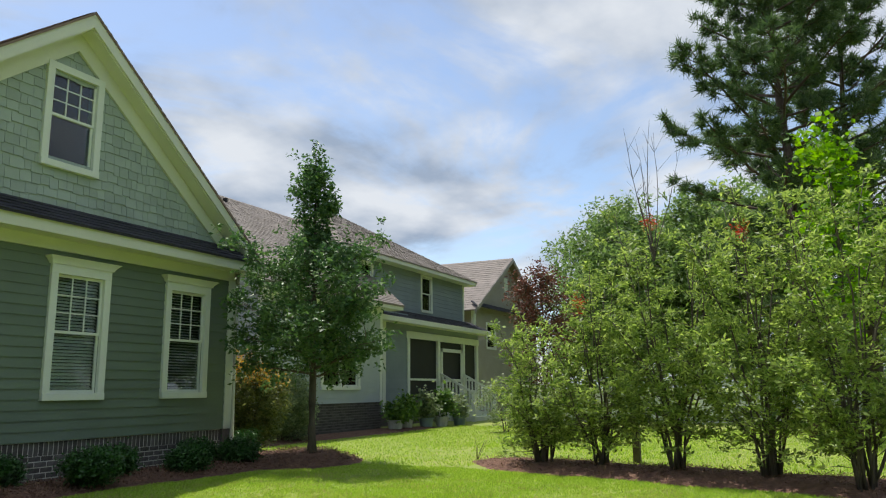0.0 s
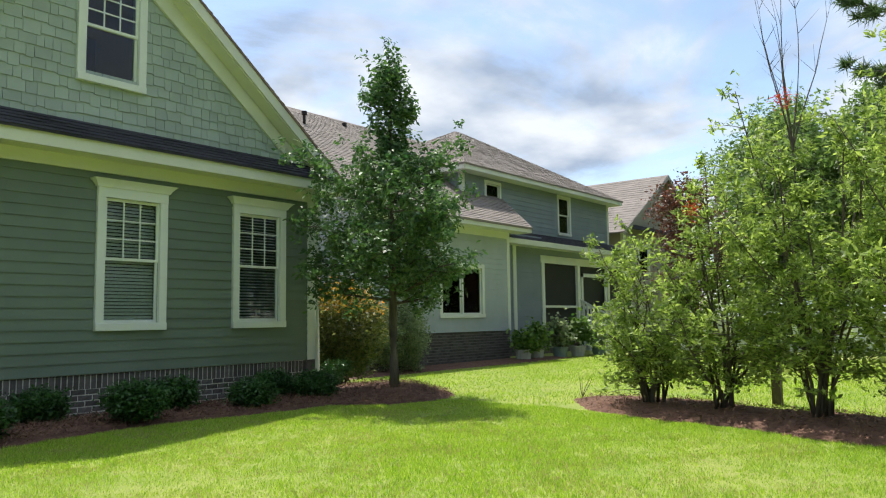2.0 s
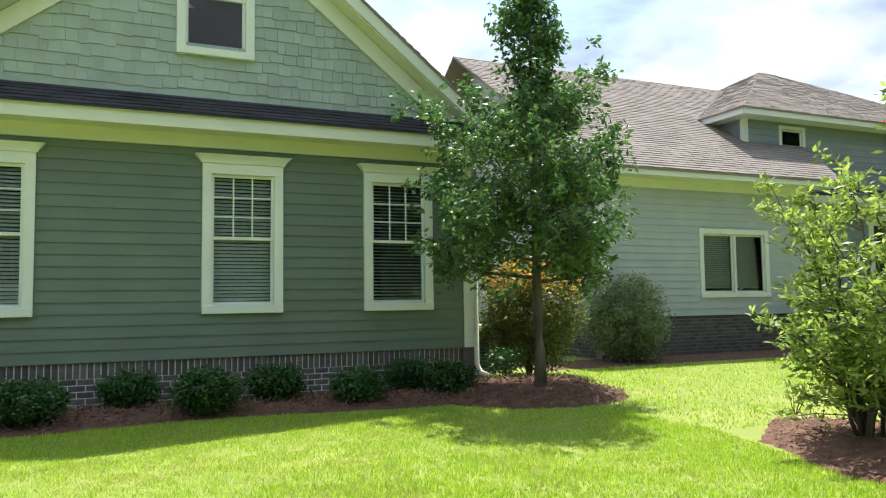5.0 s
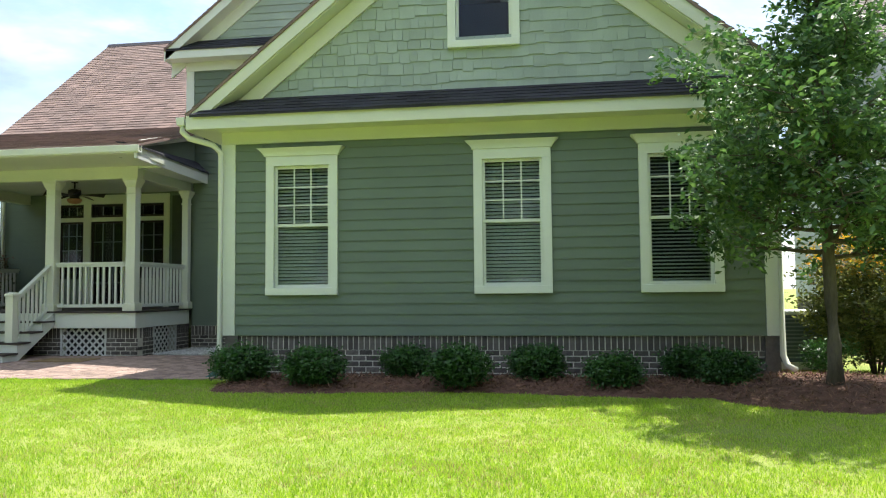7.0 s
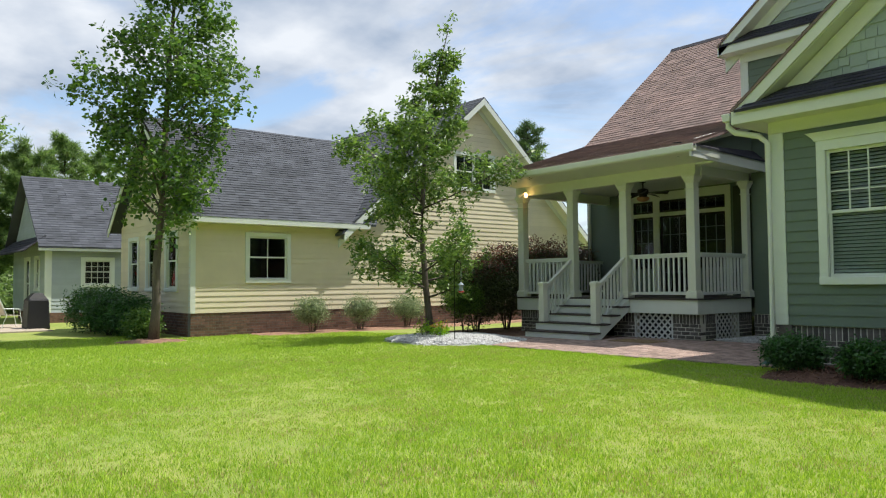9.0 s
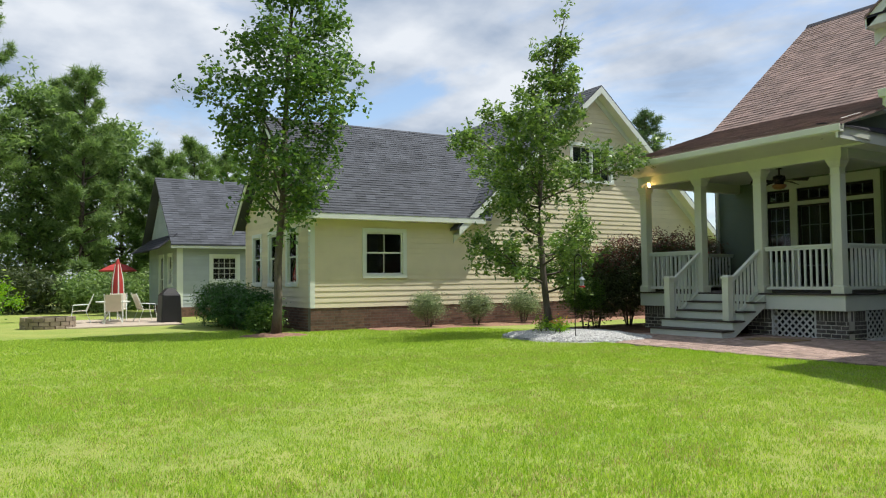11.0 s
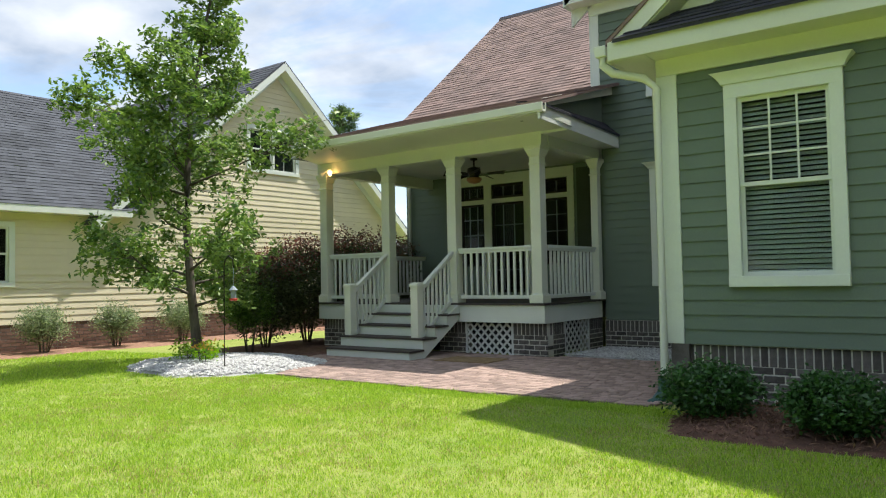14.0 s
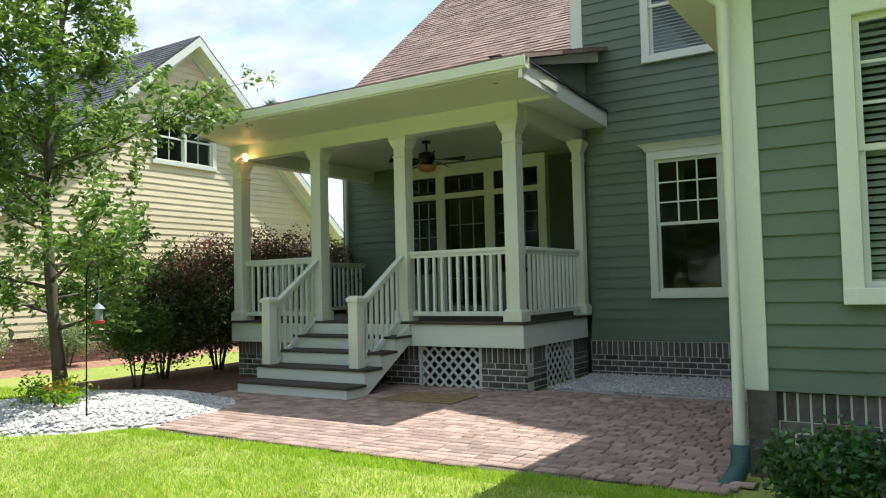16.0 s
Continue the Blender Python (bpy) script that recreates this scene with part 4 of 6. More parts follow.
# added dark sheets, room shade put into their colour
part("interior", Geo().box(-15.2, -15.1, 8.0, 13.0, 0, 4.5).box(-15.2, -15.1, 16.6, 20.1, 4.2, 6.2).box(-18.3, -12.6, 11.2, 11.3, 0, 2.9), PAINTED_DARK, yh, "dark sheets that paint the dimness of rooms behind the windows")
# pale grey house further on
gh = thing("house", "pale grey lap-sided bungalow with dark shingled roof", "house")
GM = pose(-24.6, 0, 0, 0, 0, 90)
gwn = (8.15, 9.15, 1.36, 2.30)
facade(gh, GM, 0.25, 2.75, 6.75, 15, [gwn], PALE_GREY)
window(gh, GM, *gwn, WHITE, side=0.14, grid=(4, 2), lower=(4, 2))
part("corner_board", Geo().box(6.72, 6.95, -0.035, 0.1, -0.2, 2.75), WHITE, gh, m=GM)
part("brick_base", Geo().box(-30, -24.55, 6.78, 15, -0.4, 0.25), BRICK_RED, gh)
gs = [(-28.4, -27.5, 0.4, 2.4), (-26.4, -25.7, 1.2, 2.4)]
facade(gh, pose(0, 6.75, 0), 0.25, 2.75, -31, -24.6, gs, PALE_GREY)
for o in gs:
    window(gh, pose(0, 6.75, 0), *o, WHITE, side=0.12, grid=(1, 1), lower=(1, 1))
facade(gh, pose(0, 6.75, 0), 2.75, 5.7, lambda z: -27.8 - (5.8 - z) / 0.95, lambda z: -27.8 + (5.8 - z) / 0.95, [], PALE_GREY, gable=True)
part("eave_board", Geo().box(-24.25, -24.18, 6.4, 15, 2.66, 2.84), WHITE, gh)
roof_face(gh, [(-24.15, 6.4, 2.82), (-24.15, 15.2, 2.82), (-27.8, 15.2, 5.95), (-27.8, 6.4, 5.95)], SHINGLE_BLUE, row=0.16, thick=0.06, seed=46)
roof_face(gh, [(-31.4, 15.2, 2.8), (-31.4, 6.4, 2.8), (-27.8, 6.4, 5.95), (-27.8, 15.2, 5.95)], SHINGLE_BLUE, row=0.3, thick=0.06, seed=47)
roof_face(gh, [(-31.4, 5.9, 2.65), (-24.15, 5.9, 2.65), (-24.6, 6.74, 3.3), (-31.0, 6.74, 3.3)], SHINGLE_DARK, row=0.2, thick=0.03, seed=48)

# added dark sheets in place of the bungalow's shaded rooms
part("interior", Geo().box(-27.0, -26.9, 7.0, 14.8, 0, 4.5).box(-30.8, -24.8, 9.8, 9.9, 0, 2.7), PAINTED_DARK, gh, "dark sheets that paint the dimness of rooms behind the windows")

# ---------------------------------------------------------------- blue-grey house to the east
bh = thing("house", "two-storey blue-grey lap-sided house with hipped brown roof", "house")
BM = pose(0, 14.15, 0)
bwn = (17.66, 19.60, 1.42, 2.81)
facade(bh, BM, 0.90, 4.05, 14.75, 21.1, [bwn], PALE_GREY, expo=0.16, singly=True)
window(bh, BM, *bwn, WHITE, side=0.12, grid=(1, 1), lower=(1, 1), double=True, blind=0.97, slant=0.85, single=True)
brick_face(bh, pose(0, 14.16, 0), 14.75, 21.1, -0.1, 0.895, BRICK, soldier=False, singly=False, joint=MORTAR_DARK)
part("corner_board", Geo().box(20.98, 21.14, -0.03, 0.1, 0.9, 4.05), WHITE, bh, m=BM)
part("corner_board", Geo().box(14.72, 14.88, -0.03, 0.1, 0.9, 4.05), WHITE, bh, m=BM)
part("frieze", Geo().box(14.7, 21.1, -0.04, 0, 3.82, 4.05), WHITE, bh, m=BM)
part("eave_board", Geo().box(14.2, 21.7, 13.62, 13.68, 4.02, 4.20), WHITE, bh)
part("eave_soffit", Geo().box(14.2, 21.7, 13.68, 14.15, 4.02, 4.06), WHITE, bh)
roof_face(bh, [(14.0, 13.6, 4.19), (21.75, 13.6, 4.19), (25.6, 20.0, 8.42), (14.0, 20.0, 8.40)], SHINGLE_TAN, row=0.16, thick=0.06, seed=51, label="brown-grey shingled roof")
roof_face(bh, [(26, 26.4, 4.19), (14.0, 26.4, 4.19), (14.0, 20.0, 8.40), (26, 20.0, 8.40)], SHINGLE_TAN, row=0.4, thick=0.06, seed=52)
facade(bh, pose(14.75, 0, 0, 0, 0, -90), 0.9, 4.1, -26, -14.15, [], PALE_GREY)
brick_face(bh, pose(14.757, 0, 0, 0, 0, -90), -26, -14.36, -0.1, 0.895, BRICK, soldier=False, singly=False, joint=MORTAR_DARK)
part("gable_end", Geo().prism([(14.0, 4.1), (26.0, 4.1), (20.0, 8.1)], 0, 0.1), PALE_GREY, bh, m=pose(14.85, 0, 0, 0, 0, 90))
part("wing_side", Geo().box(21.0, 21.12, 14.2, 16.0, 0.0, 4.1), BLUE_GREY, bh)
for x, z in ((16.4, 8.0), (18.9, 8.25)):
    part("roof_vent", Geo().lathe(x, 19.4 if x > 17 else 18.6, [(0.05, z - 1.2), (0.05, z - 0.25), (0.09, z - 0.23), (0.09, z - 0.12)], 8), BRONZE, bh)
part("downspout", Geo().tube([(14.7, 14.05, 4.0), (14.7, 14.05, 0.1)], [0.05, 0.05], 8), WHITE, bh, smooth=True)
# added dark sheets: painted gloom behind the neighbouring windows
part("interior", Geo().box(14.9, 21.0, 17.0, 17.1, 0.2, 4.0).box(14.9, 21.0, 14.4, 17.0, 4.02, 4.06).box(14.9, 31.2, 26.0, 26.1, 0, 4.2).box(20.8, 31.2, 18.5, 18.6, 0.0, 6.2).box(31.1, 31.2, 15.6, 25, 0, 6.2), PAINTED_DARK, bh, "dark sheets that paint the dimness of rooms behind the windows")
UM = pose(0, 15.6, 0)
ups = [(21.95, 22.75, 4.85, 5.95), (26.85, 27.7, 4.60, 6.02)]
facade(bh, UM, 4.2, 6.25, 20.6, 31.1, ups, BLUE_GREY, expo=0.17)
for o in ups:
    window(bh, UM, *o, WHITE, side=0.1, grid=(1, 1), lower=(1, 1))
facade(bh, pose(20.6, 0, 0, 0, 0, -90), 4.2, 6.25, -25, -15.6, [], BLUE_GREY)
part("corner_board", Geo().box(20.56, 20.72, -0.03, 0.1, 4.6, 6.2), WHITE, bh, m=UM)
part("corner_board", Geo().box(31.0, 31.15, -0.03, 0.1, 4.2, 6.2), WHITE, bh, m=UM)
part("eave_board", Geo().box(20.15, 31.6, 15.12, 15.18, 6.14, 6.34).box(20.13, 20.19, 15.18, 25, 6.14, 6.34), WHITE, bh)
part("eave_soffit", Geo().box(20.19, 31.6, 15.18, 25, 6.14, 6.18), WHITE, bh)
roof_face(bh, [(20.1, 15.1, 6.33), (31.7, 15.1, 6.33), (26.3, 20.0, 9.27), (26.0, 20.0, 9.27)], SHINGLE_TAN, row=0.18, thick=0.05, seed=53)
roof_face(bh, [(20.1, 25.0, 6.33), (20.1, 15.1, 6.33), (26.0, 20.0, 9.27), (26.0, 20.02, 9.27)], SHINGLE_TAN, row=0.18, thick=0.05, seed=54)
roof_face(bh, [(31.7, 15.1, 6.33), (31.7, 25, 6.33), (26.3, 20.02, 9.27), (26.3, 20.0, 9.27)], SHINGLE_TAN, row=0.4, thick=0.05, seed=55)
# screened porch
facade(bh, pose(0, 15.0, 0), 0.5, 4.2, 21.1, 24.55, [], BLUE_GREY, expo=0.17)
part("brick_base", Geo().box(21.1, 31.4, 15.02, 15.6, -0.1, 0.9), BRICK, bh)
part("porch_beam", Geo().box(24.4, 31.4, 14.96, 15.1, 3.28, 3.55), WHITE, bh)
part("porch_wall", Geo().box(24.4, 31.4, 15.0, 15.1, 3.55, 4.1), BLUE_GREY, bh)
part("corner_board", Geo().box(22.6, 22.8, 14.96, 15.0, 0.5, 4.1), WHITE, bh)
for x in (24.55, 27.2, 29.7, 31.2):
    part("porch_post", Geo().box(x - 0.1, x + 0.1, 14.95, 15.12, 0.9, 3.3), WHITE, bh)
part("porch_rail", Geo().box(24.6, 31.2, 15.0, 15.08, 1.65, 1.73), WHITE, bh)
part("screen", Geo().box(24.6, 31.2, 15.06, 15.07, 0.9, 3.3), SCREEN, bh, "dark insect screen")
d = part("screen_door", Geo().box(27.35, 27.5, 14.93, 14.98, 0.92, 3.0).box(29.35, 29.5, 14.93, 14.98, 0.92, 3.0).box(27.35, 29.5, 14.93, 14.98, 2.86, 3.0).box(27.35, 29.5, 14.93, 14.98, 1.6, 1.72).box(27.35, 29.5, 14.93, 14.98, 0.92, 1.05), WHITE, bh, "white framed screen door")
roof_face(bh, [(21.0, 14.55, 3.95), (31.9, 14.55, 3.95), (31.9, 15.58, 4.42), (21.0, 15.58, 4.42)], SHINGLE_DARK, row=0.16, thick=0.05, seed=56)
part("eave_board", Geo().box(21.0, 31.9, 14.5, 14.56, 3.78, 3.96), WHITE, bh)
part("eave_soffit", Geo().box(21.0, 31.9, 14.56, 15.0, 3.78, 3.81), WHITE, bh)
steps = thing("porch_steps", "white porch steps with picket handrails", "steps", pose(28.4, 0, 0))
for i in range(5):
    part("step", Geo().box(-1.1, 1.1, 13.5 + 0.3 * i, 13.86 + 0.3 * i, 0.0, 0.17 * (i + 1)), WHITE, steps)
for x in (-1.15, 1.15):
    part("newel_post", Geo().box(x - 0.08, x + 0.08, 13.35, 13.5, 0.0, 1.25), WHITE, steps)
    part("handrail", Geo().beam((x, 13.45, 1.15), (x, 14.95, 1.95), 0.08, 0.08), WHITE, steps)
    for i in range(9):
        y = 13.6 + i * 0.15
        part("baluster", Geo().box(x - 0.03, x + 0.03, y - 0.03, y + 0.03, 0.15 + i * 0.085, 1.18 + i * 0.08), WHITE, steps)

# taupe house beyond
th = thing("house", "taupe two-storey gabled house in the distance", "house")
TM = pose(0, 17.4, 0)
facade(th, TM, -0.1, 5.75, 36.4, 46.6, [(38.2, 39.4, 3.6, 4.9)], TAUPE, expo=0.2)
window(th, TM, 38.2, 39.4, 3.6, 4.9, WHITE, grid=(1, 1), lower=(1, 1))
facade(th, TM, 5.75, 8.8, lambda z: 41.4 - (8.95 - z) / 0.62, lambda z: 41.4 + (8.95 - z) / 0.62, [], TAUPE, expo=0.2, gable=True)
part("gable_vent", Geo().box(41.0, 41.5, -0.06, 0, 7.0, 7.9), WHITE, th, m=TM)
part("corner_board", Geo().box(36.3, 36.6, -0.05, 0.1, 0.2, 5.8), WHITE, th, m=TM)
roof_face(th, [(35.6, 16.95, 5.75), (47.2, 16.95, 5.75), (46.8, 17.38, 6.05), (36.0, 17.38, 6.05)], SHINGLE_DARK, row=0.2, thick=0.05, seed=60)
for s in (-1, 1):
    c = [(41.4 + s * 5.9, 16.9, 5.48), (41.4 + s * 5.9, 30, 5.48), (41.4, 30, 9.14), (41.4, 16.9, 9.14)]
    roof_face(th, c if s > 0 else [c[1], c[0], c[3], c[2]], SHINGLE_TAN, row=0.3, thick=0.05, seed=61 + s)
    poly = [(41.4 + s * 5.9, 5.25), (41.4, 8.88), (41.4, 9.12), (41.4 + s * 5.9, 5.46)]
    part("rake_board", Geo().prism(poly if s < 0 else poly[::-1], -0.52, -0.46), TAUPE, th, m=TM)
facade(th, pose(36.4, 0, 0, 0, 0, -90), 0.2, 5.75, -30, -17.4, [], TAUPE, expo=0.2)

# white vinyl fence along the east boundary
fence = thing("fence", "long white vinyl boundary fence", "fence")
for i in range(9):
    y = -7.0 + i * 2.3
    part("fence_post", Geo().box(27.0, 27.13, y - 0.065, y + 0.065, -0.05, 1.50), WHITE, fence)
    if i < 8:
        part("fence_panel", Geo().box(27.04, 27.08, y + 0.06, y + 2.24, 0.05, 1.12), WHITE, fence)
        part("fence_rail", Geo().box(27.02, 27.10, y + 0.06, y + 2.24, 1.36, 1.44), WHITE, fence)
        g = Geo()
        for j in range(14):
            g.box(27.05, 27.075, y + 0.12 + j * 0.155, y + 0.17 + j * 0.155, 1.12, 1.37)
        part("fence_pickets", g, WHITE, fence)

# ---------------------------------------------------------------- plants


def limb_path(rs, a, d, length, n=6, bend=0.25, lift=0.12):
    """A wandering path of n + 1 points from a along d."""
    pts, p, d = [Vector(a)], Vector(a), Vector(d).normalized()
    for i in range(n):
        d = (d + Vector((rs.uniform(-bend, bend), rs.uniform(-bend, bend), rs.uniform(-bend, bend) * 0.5 + lift))).normalized()
        p = p + d * (length / n)
        pts.append(p.copy())
    return pts


def clumps(rng, centres, per, spread):
    c = np.repeat(np.asarray(centres, float), per, axis=0)
    return c + rng.normal(size=c.shape) * np.asarray(spread)


def tree(name, label, category, base, height, crown_z, radius, leaf, bark, n_leaf, leaf_size, seed, trunk=0.07, lean=(0, 0), bow=(0, 0), skip=0.12, aspect=0.5, limbs=22, shape=None, spread=0.16, droop=0.2, group="", rise=0.55, twigs=4):
    """A tapered trunk, limbs with twigs, and a crown of single leaves gathered along the twigs. radius: crown radius; shape(f): share of it at the crown's height share f."""
    rs, rng = random.Random(seed), np.random.default_rng(seed)
    t = thing(name, label, category, pose(*base), group)
    g = Geo()
    pts, rad, n = [], [], 12
    for i in range(n + 1):
        f = i / n
        pts.append((lean[0] * f + bow[0] * math.sin(math.pi * f) + rs.uniform(-1, 1) * 0.003 * height, lean[1] * f + bow[1] * math.sin(math.pi * f) + rs.uniform(-1, 1) * 0.003 * height, height * f - 0.05))
        rad.append(trunk * (1 - f) ** 0.8 + 0.008 + (0.35 * trunk if i == 0 else 0))
    g.tube(pts, rad, 9)
    part("trunk", g, bark, t, smooth=True)
    shape = shape or (lambda f: math.sin(math.pi * min(1, 0.18 + 0.82 * f)) ** 0.7)
    lg, tips = Geo(), []
    for i in range(limbs):
        f = (i + rs.random()) / limbs
        z = crown_z + (height - crown_z) * f * 0.93
        k = min(n - 1, int(z / height * n))
        w = z / height * n - k
        o = Vector(pts[k]).lerp(Vector(pts[k + 1]), w)
        a = i * 2.4 + rs.uniform(-0.5, 0.5)
        if rs.random() < skip * (0.6 + 1.3 * f):
            continue
        L = radius * shape(f) * rs.uniform(0.55, 1.15)
        p = limb_path(rs, o, (math.cos(a), math.sin(a), rise + 0.3 * f), L, 5, 0.22, 0.08)
        r0 = max(0.012, trunk * 0.42 * (1 - f * 0.7))
        lg.tube(p, [r0 * (1 - 0.85 * q / 5) for q in range(6)], 5)
        tw = max(2, round(twigs * 1.5 * L / radius))
        for j in range(tw):
            s = 0.22 + 0.78 * (j + rs.random()) / tw
            q = p[0].lerp(p[-1], s) if s > 0.98 else p[min(4, int(s * 5))].lerp(p[min(5, int(s * 5) + 1)], s * 5 % 1)
            b = a + rs.uniform(-1.5, 1.5)
            tp = limb_path(rs, q, (math.cos(b), math.sin(b), rs.uniform(-0.2, 0.7)), L * rs.uniform(0.22, 0.45) + 0.12, 3, 0.3, 0.03)
            lg.tube(tp, [r0 * 0.3 + 0.003, r0 * 0.22 + 0.003, r0 * 0.14 + 0.002, 0.002], 3)
            tips += [tuple(tp[1]), tuple(tp[2]), tuple(tp[3]), tuple(tp[3])]
        tips += [tuple(p[-1])] * 2 + [tuple(p[3])]
    tips += [pts[-1]] * 4 + [pts[-2]] * 2
    part("branchwork", lg, bark, t, smooth=True)
    tips = [q for q in tips if rs.random() > 0.25]
    lobes = np.repeat(np.asarray(tips), 3, axis=0) + rng.normal(size=(len(tips) * 3, 3)) * spread
    P = clumps(rng, lobes, max(1, n_leaf // len(lobes)), spread * 0.42)
    part("crown", leaf_mesh("crown", P, leaf_size, leaf, rng, aspect, 0.5, droop), leaf, t)
    return t


def shrub(name, label, category, base, rx, ry, h, leaf, n_leaf, leaf_size, seed, stems=7, aspect=0.45, bark=BARK, low=0.12, spread=0.12, group="", open_=0.55, tip=None, ry_turn=0, clump=60):
    """Stems from the ground, clumps of leaves through an uneven dome. tip: a second leaf material for the top growth."""
    rs, rng = random.Random(seed), np.random.default_rng(seed)
    t = thing(name, label, category, pose(*base), group)
    g = Geo()
    cs = []
    for i in range(stems):
        a = 2 * math.pi * i / stems + rs.uniform(-0.4, 0.4)
        e = Vector((math.cos(a) * rx * rs.uniform(0.25, 0.8), math.sin(a) * ry * rs.uniform(0.25, 0.8), h * rs.uniform(0.65, 1.0)))
        s = Vector((math.cos(a) * 0.06, math.sin(a) * 0.06, -0.03))
        p = [s, s.lerp(e, 0.3) + Vector((0, 0, h * 0.06)), s.lerp(e, 0.65) + Vector((rs.uniform(-0.05, 0.05), rs.uniform(-0.05, 0.05), h * 0.05)), e]
        r = 0.008 + h * 0.005
        g.tube(p, [r, r * 0.8, r * 0.5, 0.003], 6)
        for j in range(3):
            q = p[1].lerp(p[3], rs.uniform(0.1, 0.9))
            g.tube([q, q + Vector((rs.uniform(-1, 1) * rx * 0.4, rs.uniform(-1, 1) * ry * 0.4, h * rs.uniform(0.05, 0.2)))], [r * 0.4, 0.002], 4)
    part("woody_base", g, bark, t, smooth=True)
    k = max(8, n_leaf // clump)
    while len(cs) < k:
        v = rng.normal(size=3)
        v /= np.linalg.norm(v)
        r = rng.uniform(open_, 1.0)
        lump = 1 + 0.22 * noise.noise((v[0] * 2 + seed, v[1] * 2, v[2] * 2))
        z = h * (low + (1 - low) * (0.5 + 0.5 * v[2] * r * lump))
        cs.append((v[0] * rx * r * lump, v[1] * ry * r * lump, z))
    P = clumps(rng, cs, max(1, n_leaf // k), spread * rng.uniform(0.5, 1.2, (k * max(1, n_leaf // k), 1)))
    P = P[P[:, 2] > 0.02]
    if tip:
        m = P[:, 2] > h * rng.uniform(0.62, 0.98, len(P))
        part("new_growth", leaf_mesh("new_growth", P[m], leaf_size, tip, rng, aspect), tip, t)
        P = P[~m]
    part("foliage", leaf_mesh("foliage", P, leaf_size, leaf, rng, aspect, 0.5), leaf, t)
    return t


def pine(name, label, base, height, crown_z, radius, seed, leaf=L_PINE, n=14000, needle=0.24, trunk=0.2, group="", limbs=42, spread=0.28):
    """A straight bole, whorls of limbs with forked shoots, and a brush of needles round the end of each shoot."""
    rs, rng = random.Random(seed), np.random.default_rng(seed)
    t = thing(name, label, "pine tree", pose(*base), group)
    bole = [(rs.uniform(-0.1, 0.1), rs.uniform(-0.1, 0.1), height * i / 8 - 0.1) for i in range(9)]
    part("trunk", Geo().tube(bole, [trunk * (1 - 0.9 * i / 8) for i in range(9)], 9), BARK_PINE, t, smooth=True)
    g, cs, ds = Geo(), [], []
    for i in range(limbs):
        f = (i + rs.random()) / limbs
        z = crown_z + (height - crown_z) * f
        a = i * 2.4 + rs.uniform(-0.3, 0.3)
        L = radius * (0.30 + 0.70 * (1 - f) ** 0.7) * rs.uniform(0.5, 1.15) * (0.55 + 0.45 * min(1, f * 4))
        p = limb_path(rs, (0, 0, z), (math.cos(a), math.sin(a), 0.15 + 0.5 * f), L, 5, 0.20, 0.07)
        g.tube(p, [0.055 * (1 - f * 0.6) * (1 - 0.85 * q / 5) + 0.006 for q in range(6)], 5)
        k = max(4, int(5 + 2.2 * L))
        for j in range(k):
            s = 0.30 + 0.70 * (j + 0.5) / k
            q = p[min(4, int(s * 5))].lerp(p[min(5, int(s * 5) + 1)], s * 5 % 1)
            b = a + (1 if j % 2 else -1) * rs.uniform(0.3, 1.3)
            d = Vector((math.cos(b), math.sin(b), rs.uniform(0.0, 0.7))).normalized()
            e = q + d * rs.uniform(0.35, 0.9) * (0.35 + 0.22 * L * (1.2 - s))
            g.tube([q, q.lerp(e, 0.5) - Vector((0, 0, 0.03)), e], [0.018, 0.012, 0.006], 3)
            cs += [tuple(e), tuple(q.lerp(e, 0.6) + Vector((rs.gauss(0, 0.12), rs.gauss(0, 0.12), rs.gauss(0.06, 0.08))))]
            ds += [tuple(d)] * 2
    part("branchwork", g, BARK_PINE, t, smooth=True)
    per = max(6, n // len(cs))
    C, D = np.repeat(np.array(cs), per, axis=0), np.repeat(np.array(ds), per, axis=0)
    m = len(C)
    C = C + D * rng.uniform(-0.35, 0.1, (m, 1)) * spread + rng.normal(size=(m, 3)) * spread * 0.16
    v = rng.normal(size=(m, 3)) + D * 0.7 + (0, 0, 0.25)
    v /= np.linalg.norm(v, axis=1)[:, None]
    w = np.cross(v, rng.normal(size=(m, 3)))
    w /= np.linalg.norm(w, axis=1)[:, None] + 1e-6
    ln = needle * rng.uniform(0.7, 1.2, (m, 1))
    V = np.empty((m, 3, 3))
    V[:, 0], V[:, 1], V[:, 2] = C + w * needle * 0.055, C - w * needle * 0.055, C + v * ln
    part("crown", array_mesh("crown", V.reshape(-1, 3), 3, leaf), leaf, t)
    return t


def oak_shape(f):
    """A broad lobed crown, a thin neck and a small tuft on top."""
    if f < 0.30:
        return 0.86 + 0.14 * min(1, f * 5)
    if f < 0.55:
        return 1.0 - (f - 0.30) * 1.6
    if f < 0.68:
        return 0.05
    return 0.25 * max(0.2, 1 - abs(f - 0.80) * 4.2)


tree("tree", "young live oak with dense glossy green crown on a mulch mound", "tree", (10.15, 9.1, 0.20), 5.60, 1.35, 1.48, L_OAK, BARK, 30000, 0.092, 101, 0.07, lean=(-0.05, 0.0), limbs=54, shape=oak_shape, spread=0.105, aspect=0.45, twigs=6, rise=0.02, skip=0.10)
